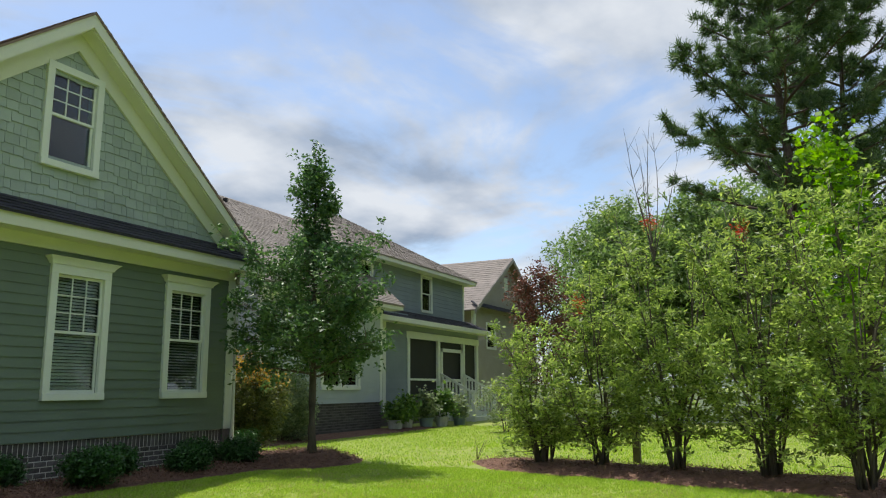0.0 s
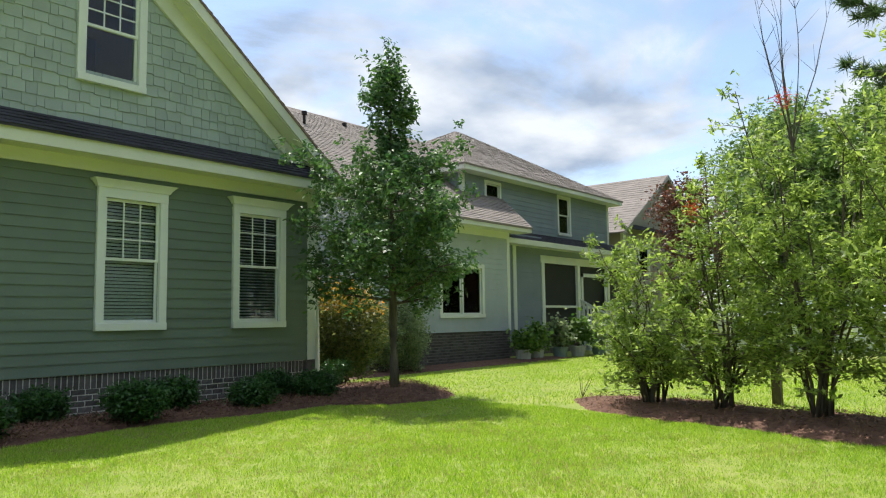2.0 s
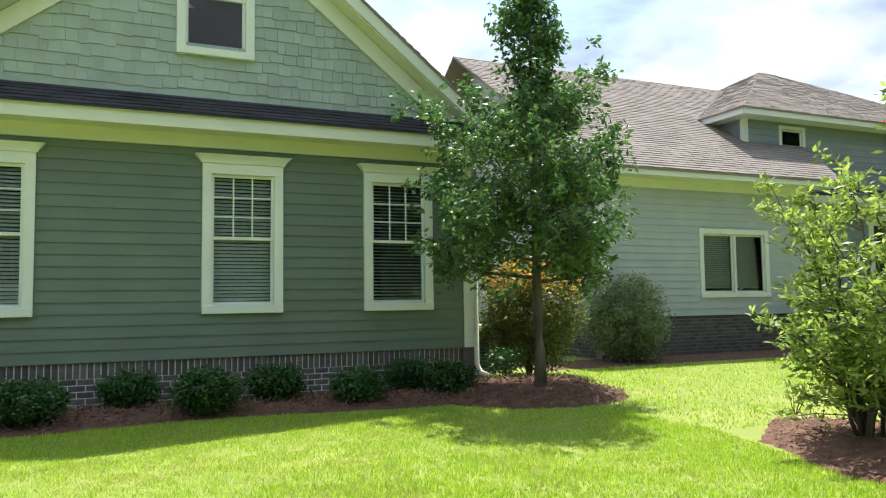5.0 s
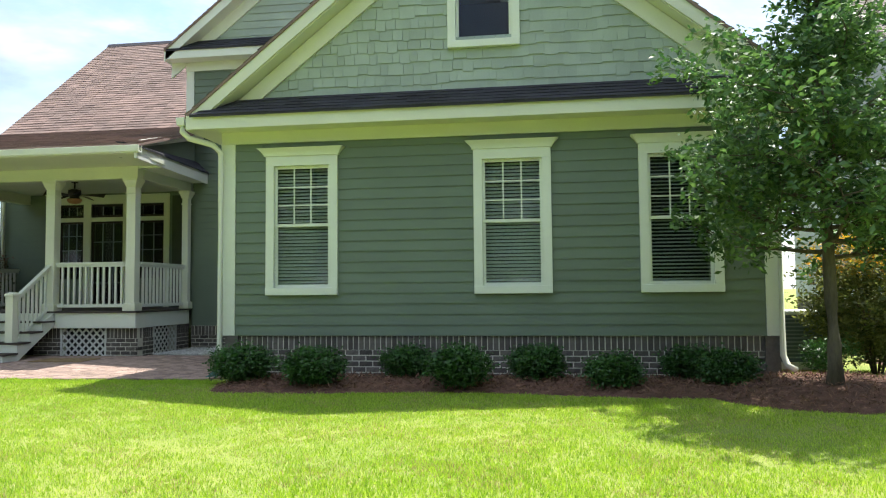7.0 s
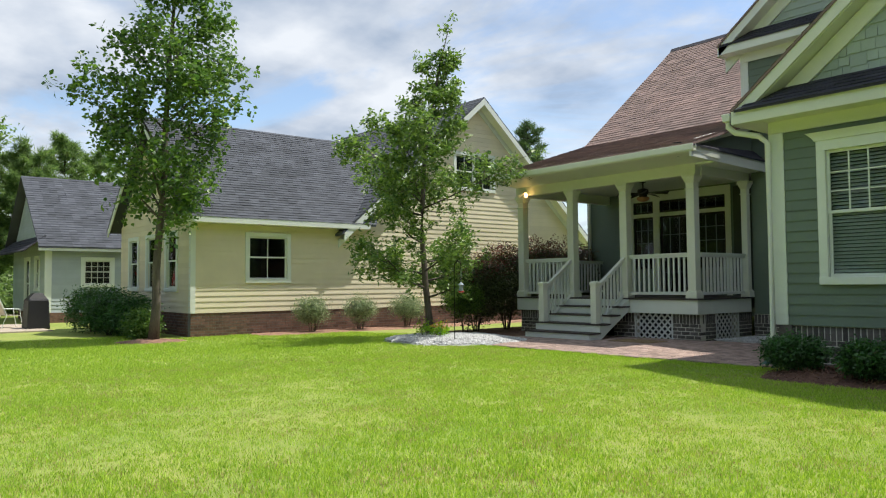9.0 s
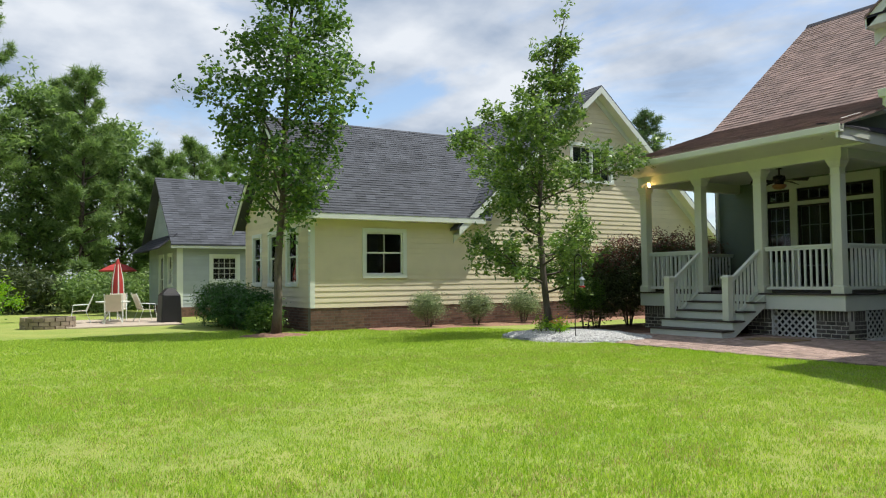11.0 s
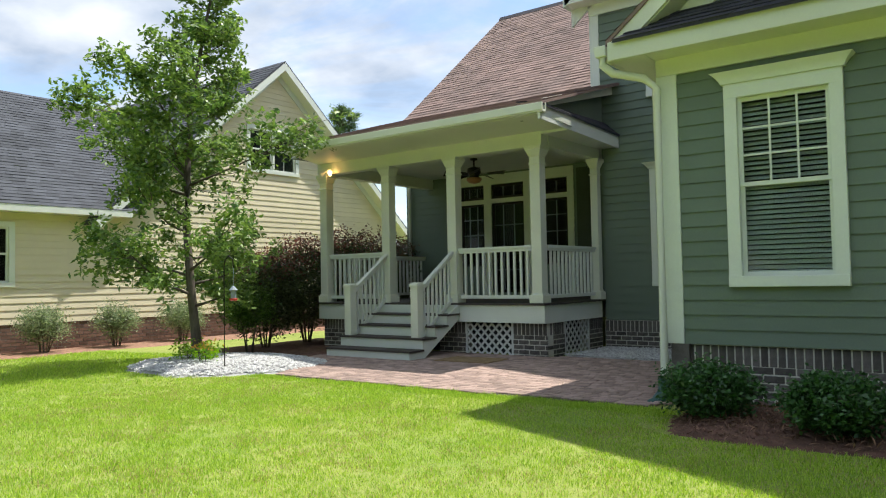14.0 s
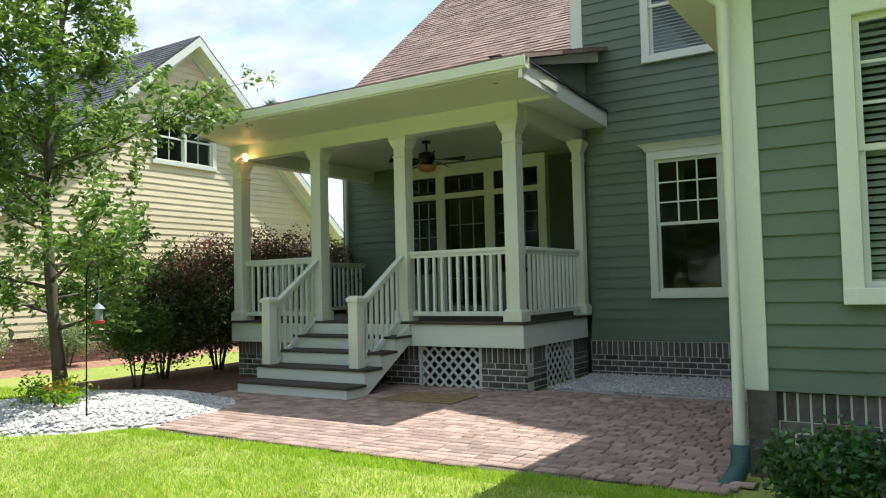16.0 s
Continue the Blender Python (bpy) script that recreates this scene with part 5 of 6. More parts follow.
tree("tree", "slender young oak leaning slightly over a stone bed", "tree", (-5.95, 11.05, 0.10), 7.2, 0.80, 2.05, L_YOUNG, BARK, 27000, 0.110, 102, 0.075, lean=(0.30, 0.35), bow=(-0.34, -0.24), limbs=46, shape=lambda f: (0.75 + 0.25 * min(1, f * 5)) * (1 if f < 0.42 else max(0.24, 1 - (f - 0.42) * 1.9)), spread=0.125, aspect=0.45, twigs=6, skip=0.26, rise=0.12)
tree("tree", "tall young maple with airy bright crown", "tree", (-11.3, 6.45, -0.14), 11.2, 2.6, 2.45, L_MAPLE, BARK, 17000, 0.145, 103, 0.105, lean=(0.3, 0.5), limbs=44, shape=lambda f: (0.5 + 0.5 * min(1, f * 3)) * (1 if f < 0.45 else max(0.25, 1 - (f - 0.45) * 1.35)), spread=0.20, aspect=0.6, rise=0.75, twigs=5, skip=0.24)

# row of bottlebrush shrubs on the east side


def spray_shrub(name, label, base, r, h, leaf, n_leaf, size, seed, group):
    """Crooked stems that fork low down and arch outwards, with side shoots down to the ground and tufts of leaves at the shoots' ends."""
    rs, rng = random.Random(seed), np.random.default_rng(seed)
    t = thing(name, label, "shrub", pose(*base), group)
    g, line = Geo(), []
    n = 14
    for i in range(n):
        a = 2 * math.pi * i / n + rs.uniform(-0.5, 0.5)
        low = i % 3 == 0
        top = h * (rs.uniform(0.35, 0.6) if low else rs.uniform(0.72, 1.05))
        out = r * (rs.uniform(0.85, 1.1) if low else rs.uniform(0.25, 0.95))
        p, wob = [], rs.uniform(0, 6.28)
        for k in range(9):
            f = k / 8
            kink = 0.07 * math.sin(5 * f + wob)
            p.append(Vector((math.cos(a) * (0.04 + out * f ** 1.25) + kink + rs.uniform(-0.03, 0.03), math.sin(a) * (0.04 + out * f ** 1.25) - kink + rs.uniform(-0.03, 0.03), top * f ** (0.8 if low else 0.95))))
        g.tube(p, [0.020 * (1 - 0.88 * k / 8) + 0.002 for k in range(9)], 6)
        for k in range(20):
            f = 0.10 + 0.90 * (k + rs.random()) / 20
            q = p[min(7, int(f * 8))].lerp(p[min(8, int(f * 8) + 1)], f * 8 % 1)
            b = a + rs.uniform(-2.2, 2.2)
            L = (0.24 + 0.36 * (1 - f)) * rs.uniform(0.6, 1.35) * (0.6 + 0.2 * h / 2)
            d = Vector((math.cos(b), math.sin(b), rs.uniform(-0.15, 0.9))).normalized() * L
            e = q + d
            g.tube([q, q + d * 0.5 + Vector((0, 0, 0.03)), e], [0.006, 0.004, 0.001], 4)
            line.append((q + d * 0.3, e + d * 0.2))
            if rs.random() < 0.5:
                b += rs.choice((-0.9, 0.9))
                line.append((q + d * 0.5, q + d * 0.5 + Vector((math.cos(b), math.sin(b), rs.uniform(0.1, 0.9))) * L * 0.55))
        line.append((p[6], p[8] + (p[8] - p[7]) * 0.5))
    part("woody_base", g, BARK, t, smooth=True)
    A, B = np.array([tuple(q[0]) for q in line]), np.array([tuple(q[1]) for q in line])
    per = n_leaf // len(line)
    A, B = np.repeat(A, per, axis=0), np.repeat(B, per, axis=0)
    P = A + (B - A) * (rng.random((len(A), 1)) ** 0.45) + rng.normal(size=A.shape) * 0.032
    P = P[P[:, 2] > 0.10]
    part("foliage", leaf_mesh("foliage", P, size, leaf, rng, 0.34, 0.4, -0.3), leaf, t)
    return t


for i, (x, y, r, h) in enumerate([(11.05, 5.0, 0.85, 2.35), (10.9, 4.0, 0.85, 3.0), (10.6, 2.75, 1.0, 4.3), (10.15, 1.45, 1.05, 3.9), (9.3, 0.35, 0.85, 3.8)] ):
    s = spray_shrub("bottlebrush_shrub", "tall loose bottlebrush shrub with yellow-green leaves in a mulch bed", (x, y, 0.06), r, h, L_BOTTLE, int(2600 + 2300 * h), 0.090, 120 + i, "shrub row by the lawn")
    rs = np.random.default_rng(700 + i)
    if i in (1, 2, 3):
        part("red_flower", leaf_mesh("red_flower", rs.normal(size=(110, 3)) * (0.05, 0.05, 0.07) + (-0.62 * r, 0.1, h * 0.86), 0.06, L_RED, rs, 0.2), L_RED, s, "red brush-like flower")
    if i == 2:
        q = random.Random(5)
        for k in range(7):
            g = Geo()
            p = limb_path(q, (0.1, 0.2, h * 0.75), (q.uniform(-0.35, 0.35), q.uniform(-0.35, 0.35), 1), q.uniform(1.6, 2.6), 6, 0.1, 0.05)
            g.tube(p, [0.012, 0.010, 0.008, 0.006, 0.005, 0.003, 0.002], 4)
            for _ in range(4):
                b = p[q.randrange(2, 6)]
                g.tube([b, b + Vector((q.uniform(-0.25, 0.25), q.uniform(-0.25, 0.25), 0.3))], [0.004, 0.001], 3)
            part("dead_branch", g, BARK, s, "bare grey dead branch")
tree("tree", "young lime-green maple sapling behind the shrubs", "tree", (13.4, 0.25, 0), 6.0, 1.8, 1.0, L_LIME, BARK, 2300, 0.13, 130, 0.05, limbs=18, spread=0.16, aspect=0.8, skip=0.2, rise=0.8)
part_ = thing("fence_post", "grey wooden post behind the shrubs", "post", pose(12.4, 3.75, 0))
part("shaft", Geo().box(-0.06, 0.06, -0.06, 0.06, -0.05, 1.3), BARK, part_)

# pines and trees east and beyond
pine("pine_tree", "tall dark pine with long needle tufts", (20.5, 1.0, 0), 18.5, 4.0, 4.0, 140, n=100000, needle=0.27, spread=0.26, limbs=84)
pine("pine_tree", "tall dark pine with long needle tufts", (25.5, -0.8, 0), 20, 2.5, 5.0, 141, n=80000, needle=0.32, spread=0.3, limbs=84)
tree("tree", "dense dark broadleaf tree behind the fence", "tree", (33.0, 8.6, 0), 9.2, 1.5, 3.6, L_FAR, BARK, 38000, 0.19, 142, 0.2, limbs=34, spread=0.42)
tree("tree", "dense dark broadleaf tree behind the fence", "tree", (30.5, 4.6, 0), 8.8, 1.2, 3.6, L_FAR, BARK, 34000, 0.19, 143, 0.2, limbs=34, spread=0.42)
tree("tree", "dense dark broadleaf tree behind the fence", "tree", (31, 0.2, 0), 10.5, 1.0, 4.0, L_FAR, BARK, 36000, 0.2, 144, 0.2, limbs=34, spread=0.45)
tree("tree", "purple-leaved ornamental tree by the neighbouring house", "tree", (24.9, 9.6, 0), 5.6, 1.3, 1.5, L_WINE, BARK, 9000, 0.12, 145, 0.07, limbs=22, spread=0.22)
shrub("shrub", "leafy shrub by the fence", "shrub", (20.5, 9.4, 0), 0.9, 0.9, 1.5, L_GREYGREEN, 3500, 0.08, 146)
for i, (x, y, h) in enumerate([(40, -6, 13), (44, 4, 12), (46, 12, 11), (36, -14, 14)]):
    tree("tree", "far broadleaf tree on the east boundary", "tree", (x, y, 0), h, 1.0, 4.6, L_FAR, BARK, 14000, 0.36, 150 + i, 0.25, limbs=30, spread=0.6, group="eastern woods")

# unseen trees added to close the south and darken the panes' reflections
for i, (x, y, h) in enumerate([(-28, -27, 13), (-20, -30, 15), (-12, -28, 13.5), (-5, -31, 15), (2, -29, 14), (9, -30, 15.5), (16, -28, 14), (23, -29, 13), (30, -24, 14)]):
    tree("tree", "added unseen broadleaf tree that darkens the reflections in the panes", "tree", (x, y, 0), h, 0.8, 4.8, L_FAR, BARK, 5000, 0.75, 300 + i, 0.25, limbs=24, spread=0.8, group="southern woods")

# woods on the west side
for i, (x, y, h, k) in enumerate([(-31, -8, 14, 1), (-38, -4.0, 16, 0), (-37, -0.6, 17, 1), (-41, 2.0, 13, 0), (-37, 4.4, 12.5, 1), (-42, 7.0, 11, 0), (-38, 8.6, 8.5, 1), (-45, 12.0, 10.5, 1), (-52, 16, 11, 1), (-30, -13, 13, 0), (-27, -18, 14, 1), (-50, 4, 15, 1), (-48, -4, 18, 1), (-46, -10, 17, 0)]):
    if k:
        pine("pine_tree", "tall pine at the edge of the woods", (x, y, -0.2), h, 2.0, 3.0, 160 + i, n=26000, needle=0.42, spread=0.42, group="western woods", leaf=L_FAR, limbs=40)
    else:
        tree("tree", "broadleaf tree at the edge of the woods", "tree", (x, y, -0.2), h, 0.9, 3.6, L_FAR, BARK, 18000, 0.30, 160 + i, 0.2, limbs=38, spread=0.42, group="western woods")
for i, (x, y, r, h) in enumerate([(-33, -3, 2.2, 2.6), (-34, 1.5, 2.2, 2.4), (-33, 4.6, 2.0, 2.2), (-31.5, -6.5, 2.4, 3.2), (-36, 7.6, 2.2, 2.5), (-29, -10, 2.6, 3.0)]):
    shrub("shrub", "dark undergrowth at the edge of the woods", "shrub", (x, y, -0.15), r, r, h * 0.8, L_HEDGE if i % 2 else L_FAR, 6000, 0.22, 180 + i, group="undergrowth", spread=0.34)
pine("pine_tree", "distant pine rising over the yellow house", (-27.5, 36.5, 0), 11.6, 7.6, 1.9, 190, n=7000, needle=0.4, spread=0.35, limbs=20)
pine("pine_tree", "distant pine seen past the porch", (-16, 34, 0), 9, 2, 2.6, 191, n=7000, needle=0.4, spread=0.35, limbs=24)
shrub("shrub", "yellow-green shrub at the lawn edge", "shrub", (-14.2, -1.3, -0.14), 1.5, 1.5, 3.4, L_BOTTLE, 18000, 0.11, 192, spread=0.2, open_=0.4)
shrub("shrub", "small round shrub on the far lawn", "shrub", (-24.5, 0.2, -0.14), 0.9, 0.9, 1.6, L_LIME, 2500, 0.12, 193, spread=0.18)

# boxwoods along the wall
for i, (x, y, r, h) in enumerate([(3.07, 10.05, 0.48, 0.50), (4.15, 9.75, 0.43, 0.50), (5.2, 10.6, 0.37, 0.46), (6.0, 9.75, 0.42, 0.54), (6.95, 10.45, 0.38, 0.48), (7.9, 9.85, 0.36, 0.40), (8.9, 10.65, 0.36, 0.46), (9.25, 10.0, 0.38, 0.44)]):
    shrub("boxwood", "clipped dark green boxwood in the mulch bed", "shrub", (x, y, 0.06), r * 0.93, r * 0.93, h * 0.88, L_BOX, 6000, 0.048, 200 + i, stems=5, aspect=0.55, low=0.03, spread=0.05, group="boxwoods along the wall", open_=0.6, clump=16)
# hedge by the east corner
shrub("shrub", "tall shrub with orange new growth by the house corner", "shrub", (11.65, 11.9, 0.05), 0.98, 0.8, 2.05, L_RUSSET, 17000, 0.078, 210, tip=L_ORANGE, spread=0.085, low=0.02, clump=26, open_=0.5)
shrub("shrub", "grey-green flowering shrub by the neighbouring wall", "shrub", (14.7, 13.2, 0.0), 0.95, 0.7, 1.75, L_GREYGREEN, 18000, 0.075, 211, spread=0.09, low=0.02, clump=26, open_=0.5)
shrub("shrub", "low dark shrub beside the air conditioner", "shrub", (10.75, 11.2, 0.1), 0.34, 0.34, 0.42, L_BOX, 2000, 0.048, 212, spread=0.06)
# hedge at the porch
for i, (x, y, r, h) in enumerate([(-6.9, 13.3, 0.95, 2.05), (-7.1, 14.6, 1.0, 2.35), (-7.0, 15.9, 1.0, 2.5), (-7.0, 17.2, 1.0, 2.5), (-7.3, 18.6, 1.0, 2.5)]):
    shrub("loropetalum_hedge", "dark wine-tinged hedge shrub beside the porch", "shrub", (x, y, 0), r, r, h, L_HEDGE, 17000, 0.070, 220 + i, tip=L_WINE, spread=0.10, low=0.08, group="hedge by the porch", clump=30, open_=0.45)
shrub("shrub", "small bright green shrub in front of the hedge", "shrub", (-6.35, 12.45, 0), 0.5, 0.45, 1.25, L_MAPLE, 5000, 0.062, 226, stems=4, low=0.35, spread=0.09, open_=0.3)
for i, (y, r) in enumerate([(11.05, 0.55), (12.7, 0.5), (14.45, 0.55)]):
    shrub("azalea", "small sparse shrub against the yellow house", "shrub", (-11.5, y, -0.15), r, r, 1.05, L_GREYGREEN, 6000, 0.055, 230 + i, spread=0.09, low=0.25, open_=0.3, group="shrubs by the yellow house", clump=24)
for i, (x, y, r, h) in enumerate([(-16.9, 6.5, 1.05, 1.40), (-15.2, 6.5, 0.95, 1.30), (-12.6, 6.6, 0.5, 0.75), (-13.8, 6.7, 0.75, 1.15)]):
    shrub("shrub", "rounded dark evergreen shrub by the yellow house", "shrub", (x, y, -0.14), r, r * 0.8, h, L_BOX if i != 2 else L_MAPLE, 9000, 0.075, 240 + i, low=0.02, spread=0.1, clump=24)
# plants by the neighbour's porch
for i, (x, y, h) in enumerate([(21.3, 13.3, 1.0), (22.4, 13.1, 1.25), (23.4, 13.0, 1.35), (24.5, 12.8, 1.0), (20.4, 13.2, 0.75)]):
    shrub("garden_plant", "broad-leaved vegetable plant in a tub", "plant", (x, y, 0.25), 0.34, 0.32, h * 0.68, L_GREYGREEN if i % 2 else L_MAPLE, 800, 0.14, 250 + i, stems=4, aspect=0.75, spread=0.14, low=0.15, group="plants by the neighbouring porch")
    tub = thing("plant_tub", "grey-green plastic planting tub", "planter", pose(x, y, 0), "planting tubs")
    part("bowl", Geo().lathe(0, 0, [(0.20, 0.0), (0.25, 0.30), (0.27, 0.31), (0.27, 0.34), (0.23, 0.34), (0.22, 0.28)], 14), material("tub_plastic", (0.20, 0.27, 0.26) if i % 2 else (0.5, 0.5, 0.48), 0.6, 0.1), tub)
for i, (x, y) in enumerate([(11.9, 6.6)]):
    g = Geo()
    q = random.Random(9)
    for k in range(5):
        g.tube(limb_path(q, (0, 0, 0), (q.uniform(-0.6, 0.6), q.uniform(-0.6, 0.6), 1), q.uniform(0.35, 0.55), 4, 0.15), [0.006, 0.005, 0.004, 0.003, 0.001], 4)
    tw = thing("twig_plant", "bare twiggy sapling in the lawn", "plant", pose(x, y, 0))
    part("woody_base", g, BARK, tw)

# ---------------------------------------------------------------- beds, patio, stones


def bed(name, label, category, inside, x0, x1, y0, y1, mat, height, step=0.06, rough=0.02, kind="structure"):
    """A lumpy sheet wherever inside(x, y), the distance in from the edge, is positive."""
    g, idx = Geo(), {}
    nx, ny = int((x1 - x0) / step), int((y1 - y0) / step)
    D = {}
    for j in range(ny + 1):
        for i in range(nx + 1):
            D[i, j] = inside(x0 + i * step, y0 + j * step)
    for j in range(ny):
        for i in range(nx):
            c = [(i, j), (i + 1, j), (i + 1, j + 1), (i, j + 1)]
            if max(D[k] for k in c) < 0:
                continue
            f = []
            for k in c:
                if k not in idx:
                    x, y = x0 + k[0] * step, y0 + k[1] * step
                    d = max(D[k], -0.03)
                    idx[k] = len(g.v)
                    g.v.append((x, y, ground_z(x, y) + (0.015 + height(x, y) * min(1, d / 0.5) + rough * noise.noise((x * 9, y * 9, 3)) if d > 0 else -0.02)))
                f.append(idx[k])
            g.f.append(tuple(f))
    return tagged(part(name, g, mat, smooth=True), label, category, kind=kind)


def wall_bed(x, y):
    a = min(y - (9.42 + 0.14 * math.sin(x * 1.3)), 11.0 - y, x - 2.75 - 0.3 * max(0, 10.0 - y), 10.6 - x)
    m = 1.22 - math.hypot((x - 10.25) * 0.9, y - 9.55)
    return max(a, m)


def shrub_bed(x, y):
    return 0.95 - abs((x - (9.85 + 0.26 * y)) * 0.94) + 0.1 * math.sin(y * 3.1) - max(0, y - 5.7) * 1.2 if y > -4 else -1


def stone_bed(x, y):
    return 1.0 + 0.13 * noise.noise((x * 1.5, y * 1.5, 8)) + 0.05 * noise.noise((x * 5, y * 5, 2)) - math.hypot((x + 4.9) / 1.75, (y - 10.85) / 1.42)


def patio_in(x, y):
    left = -3.0 - 0.75 * (y - 10.25) if y < 12.3 else -4.5
    return min(y - (10.30 + 0.035 * x), (14.0 if x < -0.7 else 14.25) - y, x - left, 2.45 - x, 10.85 - y if x > 2.28 else 9)


bed("mulch_bed", "red-brown mulch bed along the house wall", "mulch bed", wall_bed, 2.2, 12.6, 7.8, 11.2, MULCH, lambda x, y: 0.06 + 0.17 * max(0, 1 - math.hypot(x - 10.4, y - 9.4) / 1.7))
bed("mulch_bed", "red-brown mulch bed under the shrub row", "mulch bed", shrub_bed, 7.0, 13.5, -3.9, 6.6, MULCH, lambda x, y: 0.08)
bed("mulch_bed", "brown mulch along the neighbouring house", "mulch bed", lambda x, y: min(y - 12.6, 14.2 - y, x - 12.2, 22.5 - x), 12.0, 22.6, 12.5, 14.3, MULCH, lambda x, y: 0.04, step=0.15)
bed("mulch_bed", "shaded mulch bed under the hedge", "mulch bed", lambda x, y: min(y - 12.3, 17 - y, x + 8.3, -4.3 - x), -8.4, -4.2, 12.2, 17.2, MULCH, lambda x, y: 0.03, step=0.12)
bed("mulch_bed", "pine straw bed along the yellow house", "mulch bed", lambda x, y: min(y - 9.5, 23 - y, x + 12.4, -10.9 + 0.15 * math.sin(y * 2) - x), -12.5, -10.6, 9.3, 23.2, STRAW, lambda x, y: 0.03, step=0.15)
bed("mulch_bed", "round mulch ring under the maple", "mulch bed", lambda x, y: 0.85 - math.hypot(x + 11.3, y - 6.4), -12.4, -10.2, 5.4, 7.5, STRAW, lambda x, y: 0.05, step=0.1)
bed("stone_bed", "bed of white river stones round the tree", "stone bed", stone_bed, -7.0, -2.9, 9.2, 12.5, PEBBLE, lambda x, y: 0.09)
bed("stone_strip", "strip of white stones along the wall", "stone bed", lambda x, y: min(y - 14.25, 16.05 - y, x + 0.72, 2.3 - x), -0.8, 2.4, 14.2, 16.1, PEBBLE, lambda x, y: 0.02)

rng = np.random.default_rng(11)


def scatter(inside, x0, x1, y0, y1, n, top):
    x, y = rng.uniform(x0, x1, n), rng.uniform(y0, y1, n)
    k = [inside(a, b) > 0.02 for a, b in zip(x, y)]
    x, y = x[k], y[k]
    return np.stack([x, y, np.array([top(a, b) for a, b in zip(x, y)])], 1)


def straws(name, label, pts, size, mat):
    tagged(part(name, leaf_mesh(name, pts, size, mat, rng, 0.14, 1.0, 0.0, 0.3), mat), label, "mulch", kind="stuff")


straws("mulch_chips", "loose red-brown mulch chips", scatter(wall_bed, 2.4, 12.4, 7.9, 11.0, 26000, lambda x, y: 0.035 + (0.06 + 0.17 * max(0, 1 - math.hypot(x - 10.4, y - 9.4) / 1.7)) * min(1, wall_bed(x, y) / 0.5)), 0.075, STRAW)
straws("mulch_chips", "loose red-brown mulch chips", scatter(shrub_bed, 7.0, 13.4, -3.8, 6.5, 22000, lambda x, y: 0.035 + 0.08 * min(1, shrub_bed(x, y) / 0.5)), 0.075, STRAW)


def stones(name, label, pts, size, mat):
    g = Geo()
    q = random.Random(3)
    for p in pts:
        s = size * q.uniform(0.5, 1.2)
        a = q.uniform(0, 6.28)
        ca, sa = math.cos(a), math.sin(a)
        k = len(g.v)
        for dx, dy, dz in ((1, 0, 0), (0.2, 0.7, 0.05), (-0.9, 0.1, 0), (-0.1, -0.7, 0), (0.1, 0.05, 0.55), (0, 0, -0.4)):
            dx, dy = dx * q.uniform(0.8, 1.1), dy * q.uniform(0.8, 1.1)
            g.v.append((p[0] + (dx * ca - dy * sa) * s, p[1] + (dx * sa + dy * ca) * s, p[2] + dz * s))
        g.f += [(k + i, k + (i + 1) % 4, k + 4) for i in range(4)] + [(k + (i + 1) % 4, k + i, k + 5) for i in range(4)]
    tagged(part(name, g, mat), label, "stones", kind="stuff")


stones("river_stones", "white and grey river stones", scatter(stone_bed, -6.8, -3.0, 9.3, 12.4, 9000, lambda x, y: 0.03 + 0.09 * min(1, stone_bed(x, y) / 0.5)), 0.034, PEBBLE)
stones("river_stones", "white and grey river stones", scatter(lambda x, y: min(y - 14.27, 16.0 - y, x + 0.7, 2.25 - x), -0.7, 2.3, 14.25, 16.0, 3500, lambda x, y: 0.045), 0.03, PEBBLE)

# patio: sand bed and pavers in running rows, the nearest ones single
patio = bed("patio", "brick-red paver patio at the porch steps", "patio", lambda x, y: patio_in(x, y) - 0.05, -5.0, 2.5, 10.1, 14.3, SAND, lambda x, y: 0.0, step=0.05, rough=0.0)
rp = random.Random(17)
shapes = {}
rest = Geo()
count = 0
y = 10.30
while y < 14.2:
    h = rp.choice((0.105, 0.12, 0.12))
    x = -5.0 + rp.uniform(0, 0.2)
    while x < 2.5:
        w = rp.choice((0.115, 0.155, 0.185))
        cx, cy = x + w / 2, y + h / 2
        if patio_in(cx, cy) > 0.04:
            a, b, e = w - 0.009, h - 0.009, 0.008
            z0 = 0.016
            vs = [(-a / 2, -b / 2, 0), (a / 2, -b / 2, 0), (a / 2, b / 2, 0), (-a / 2, b / 2, 0), (-a / 2, -b / 2, 0.012), (a / 2, -b / 2, 0.012), (a / 2, b / 2, 0.012), (-a / 2, b / 2, 0.012),
                  (-a / 2 + e, -b / 2 + e, 0.018), (a / 2 - e, -b / 2 + e, 0.018), (a / 2 - e, b / 2 - e, 0.018), (-a / 2 + e, b / 2 - e, 0.018)]
            fs = [(0, 1, 5, 4), (1, 2, 6, 5), (2, 3, 7, 6), (3, 0, 4, 7), (4, 5, 9, 8), (5, 6, 10, 9), (6, 7, 11, 10), (7, 4, 8, 11), (8, 9, 10, 11)]
            dz = z0 + rp.uniform(-0.002, 0.003)
            if count < 300:
                if (w, h) not in shapes:
                    me = bpy.data.meshes.new("paver")
                    me.from_pydata(vs, [], fs)
                    me.materials.append(PAVER)
                    shapes[w, h] = me
                part("paver", shapes[w, h], PAVER, patio, m=pose(cx, cy, dz, 0, 0, rp.uniform(-1, 1)))
                count += 1
            else:
                k = len(rest.v)
                rest.v += [(cx + p, cy + q, r + dz) for p, q, r in vs]
                rest.f += [tuple(k + i for i in f) for f in fs]
        x += w
    y += h
tagged(part("pavers", rest, PAVER, patio), kind="stuff")

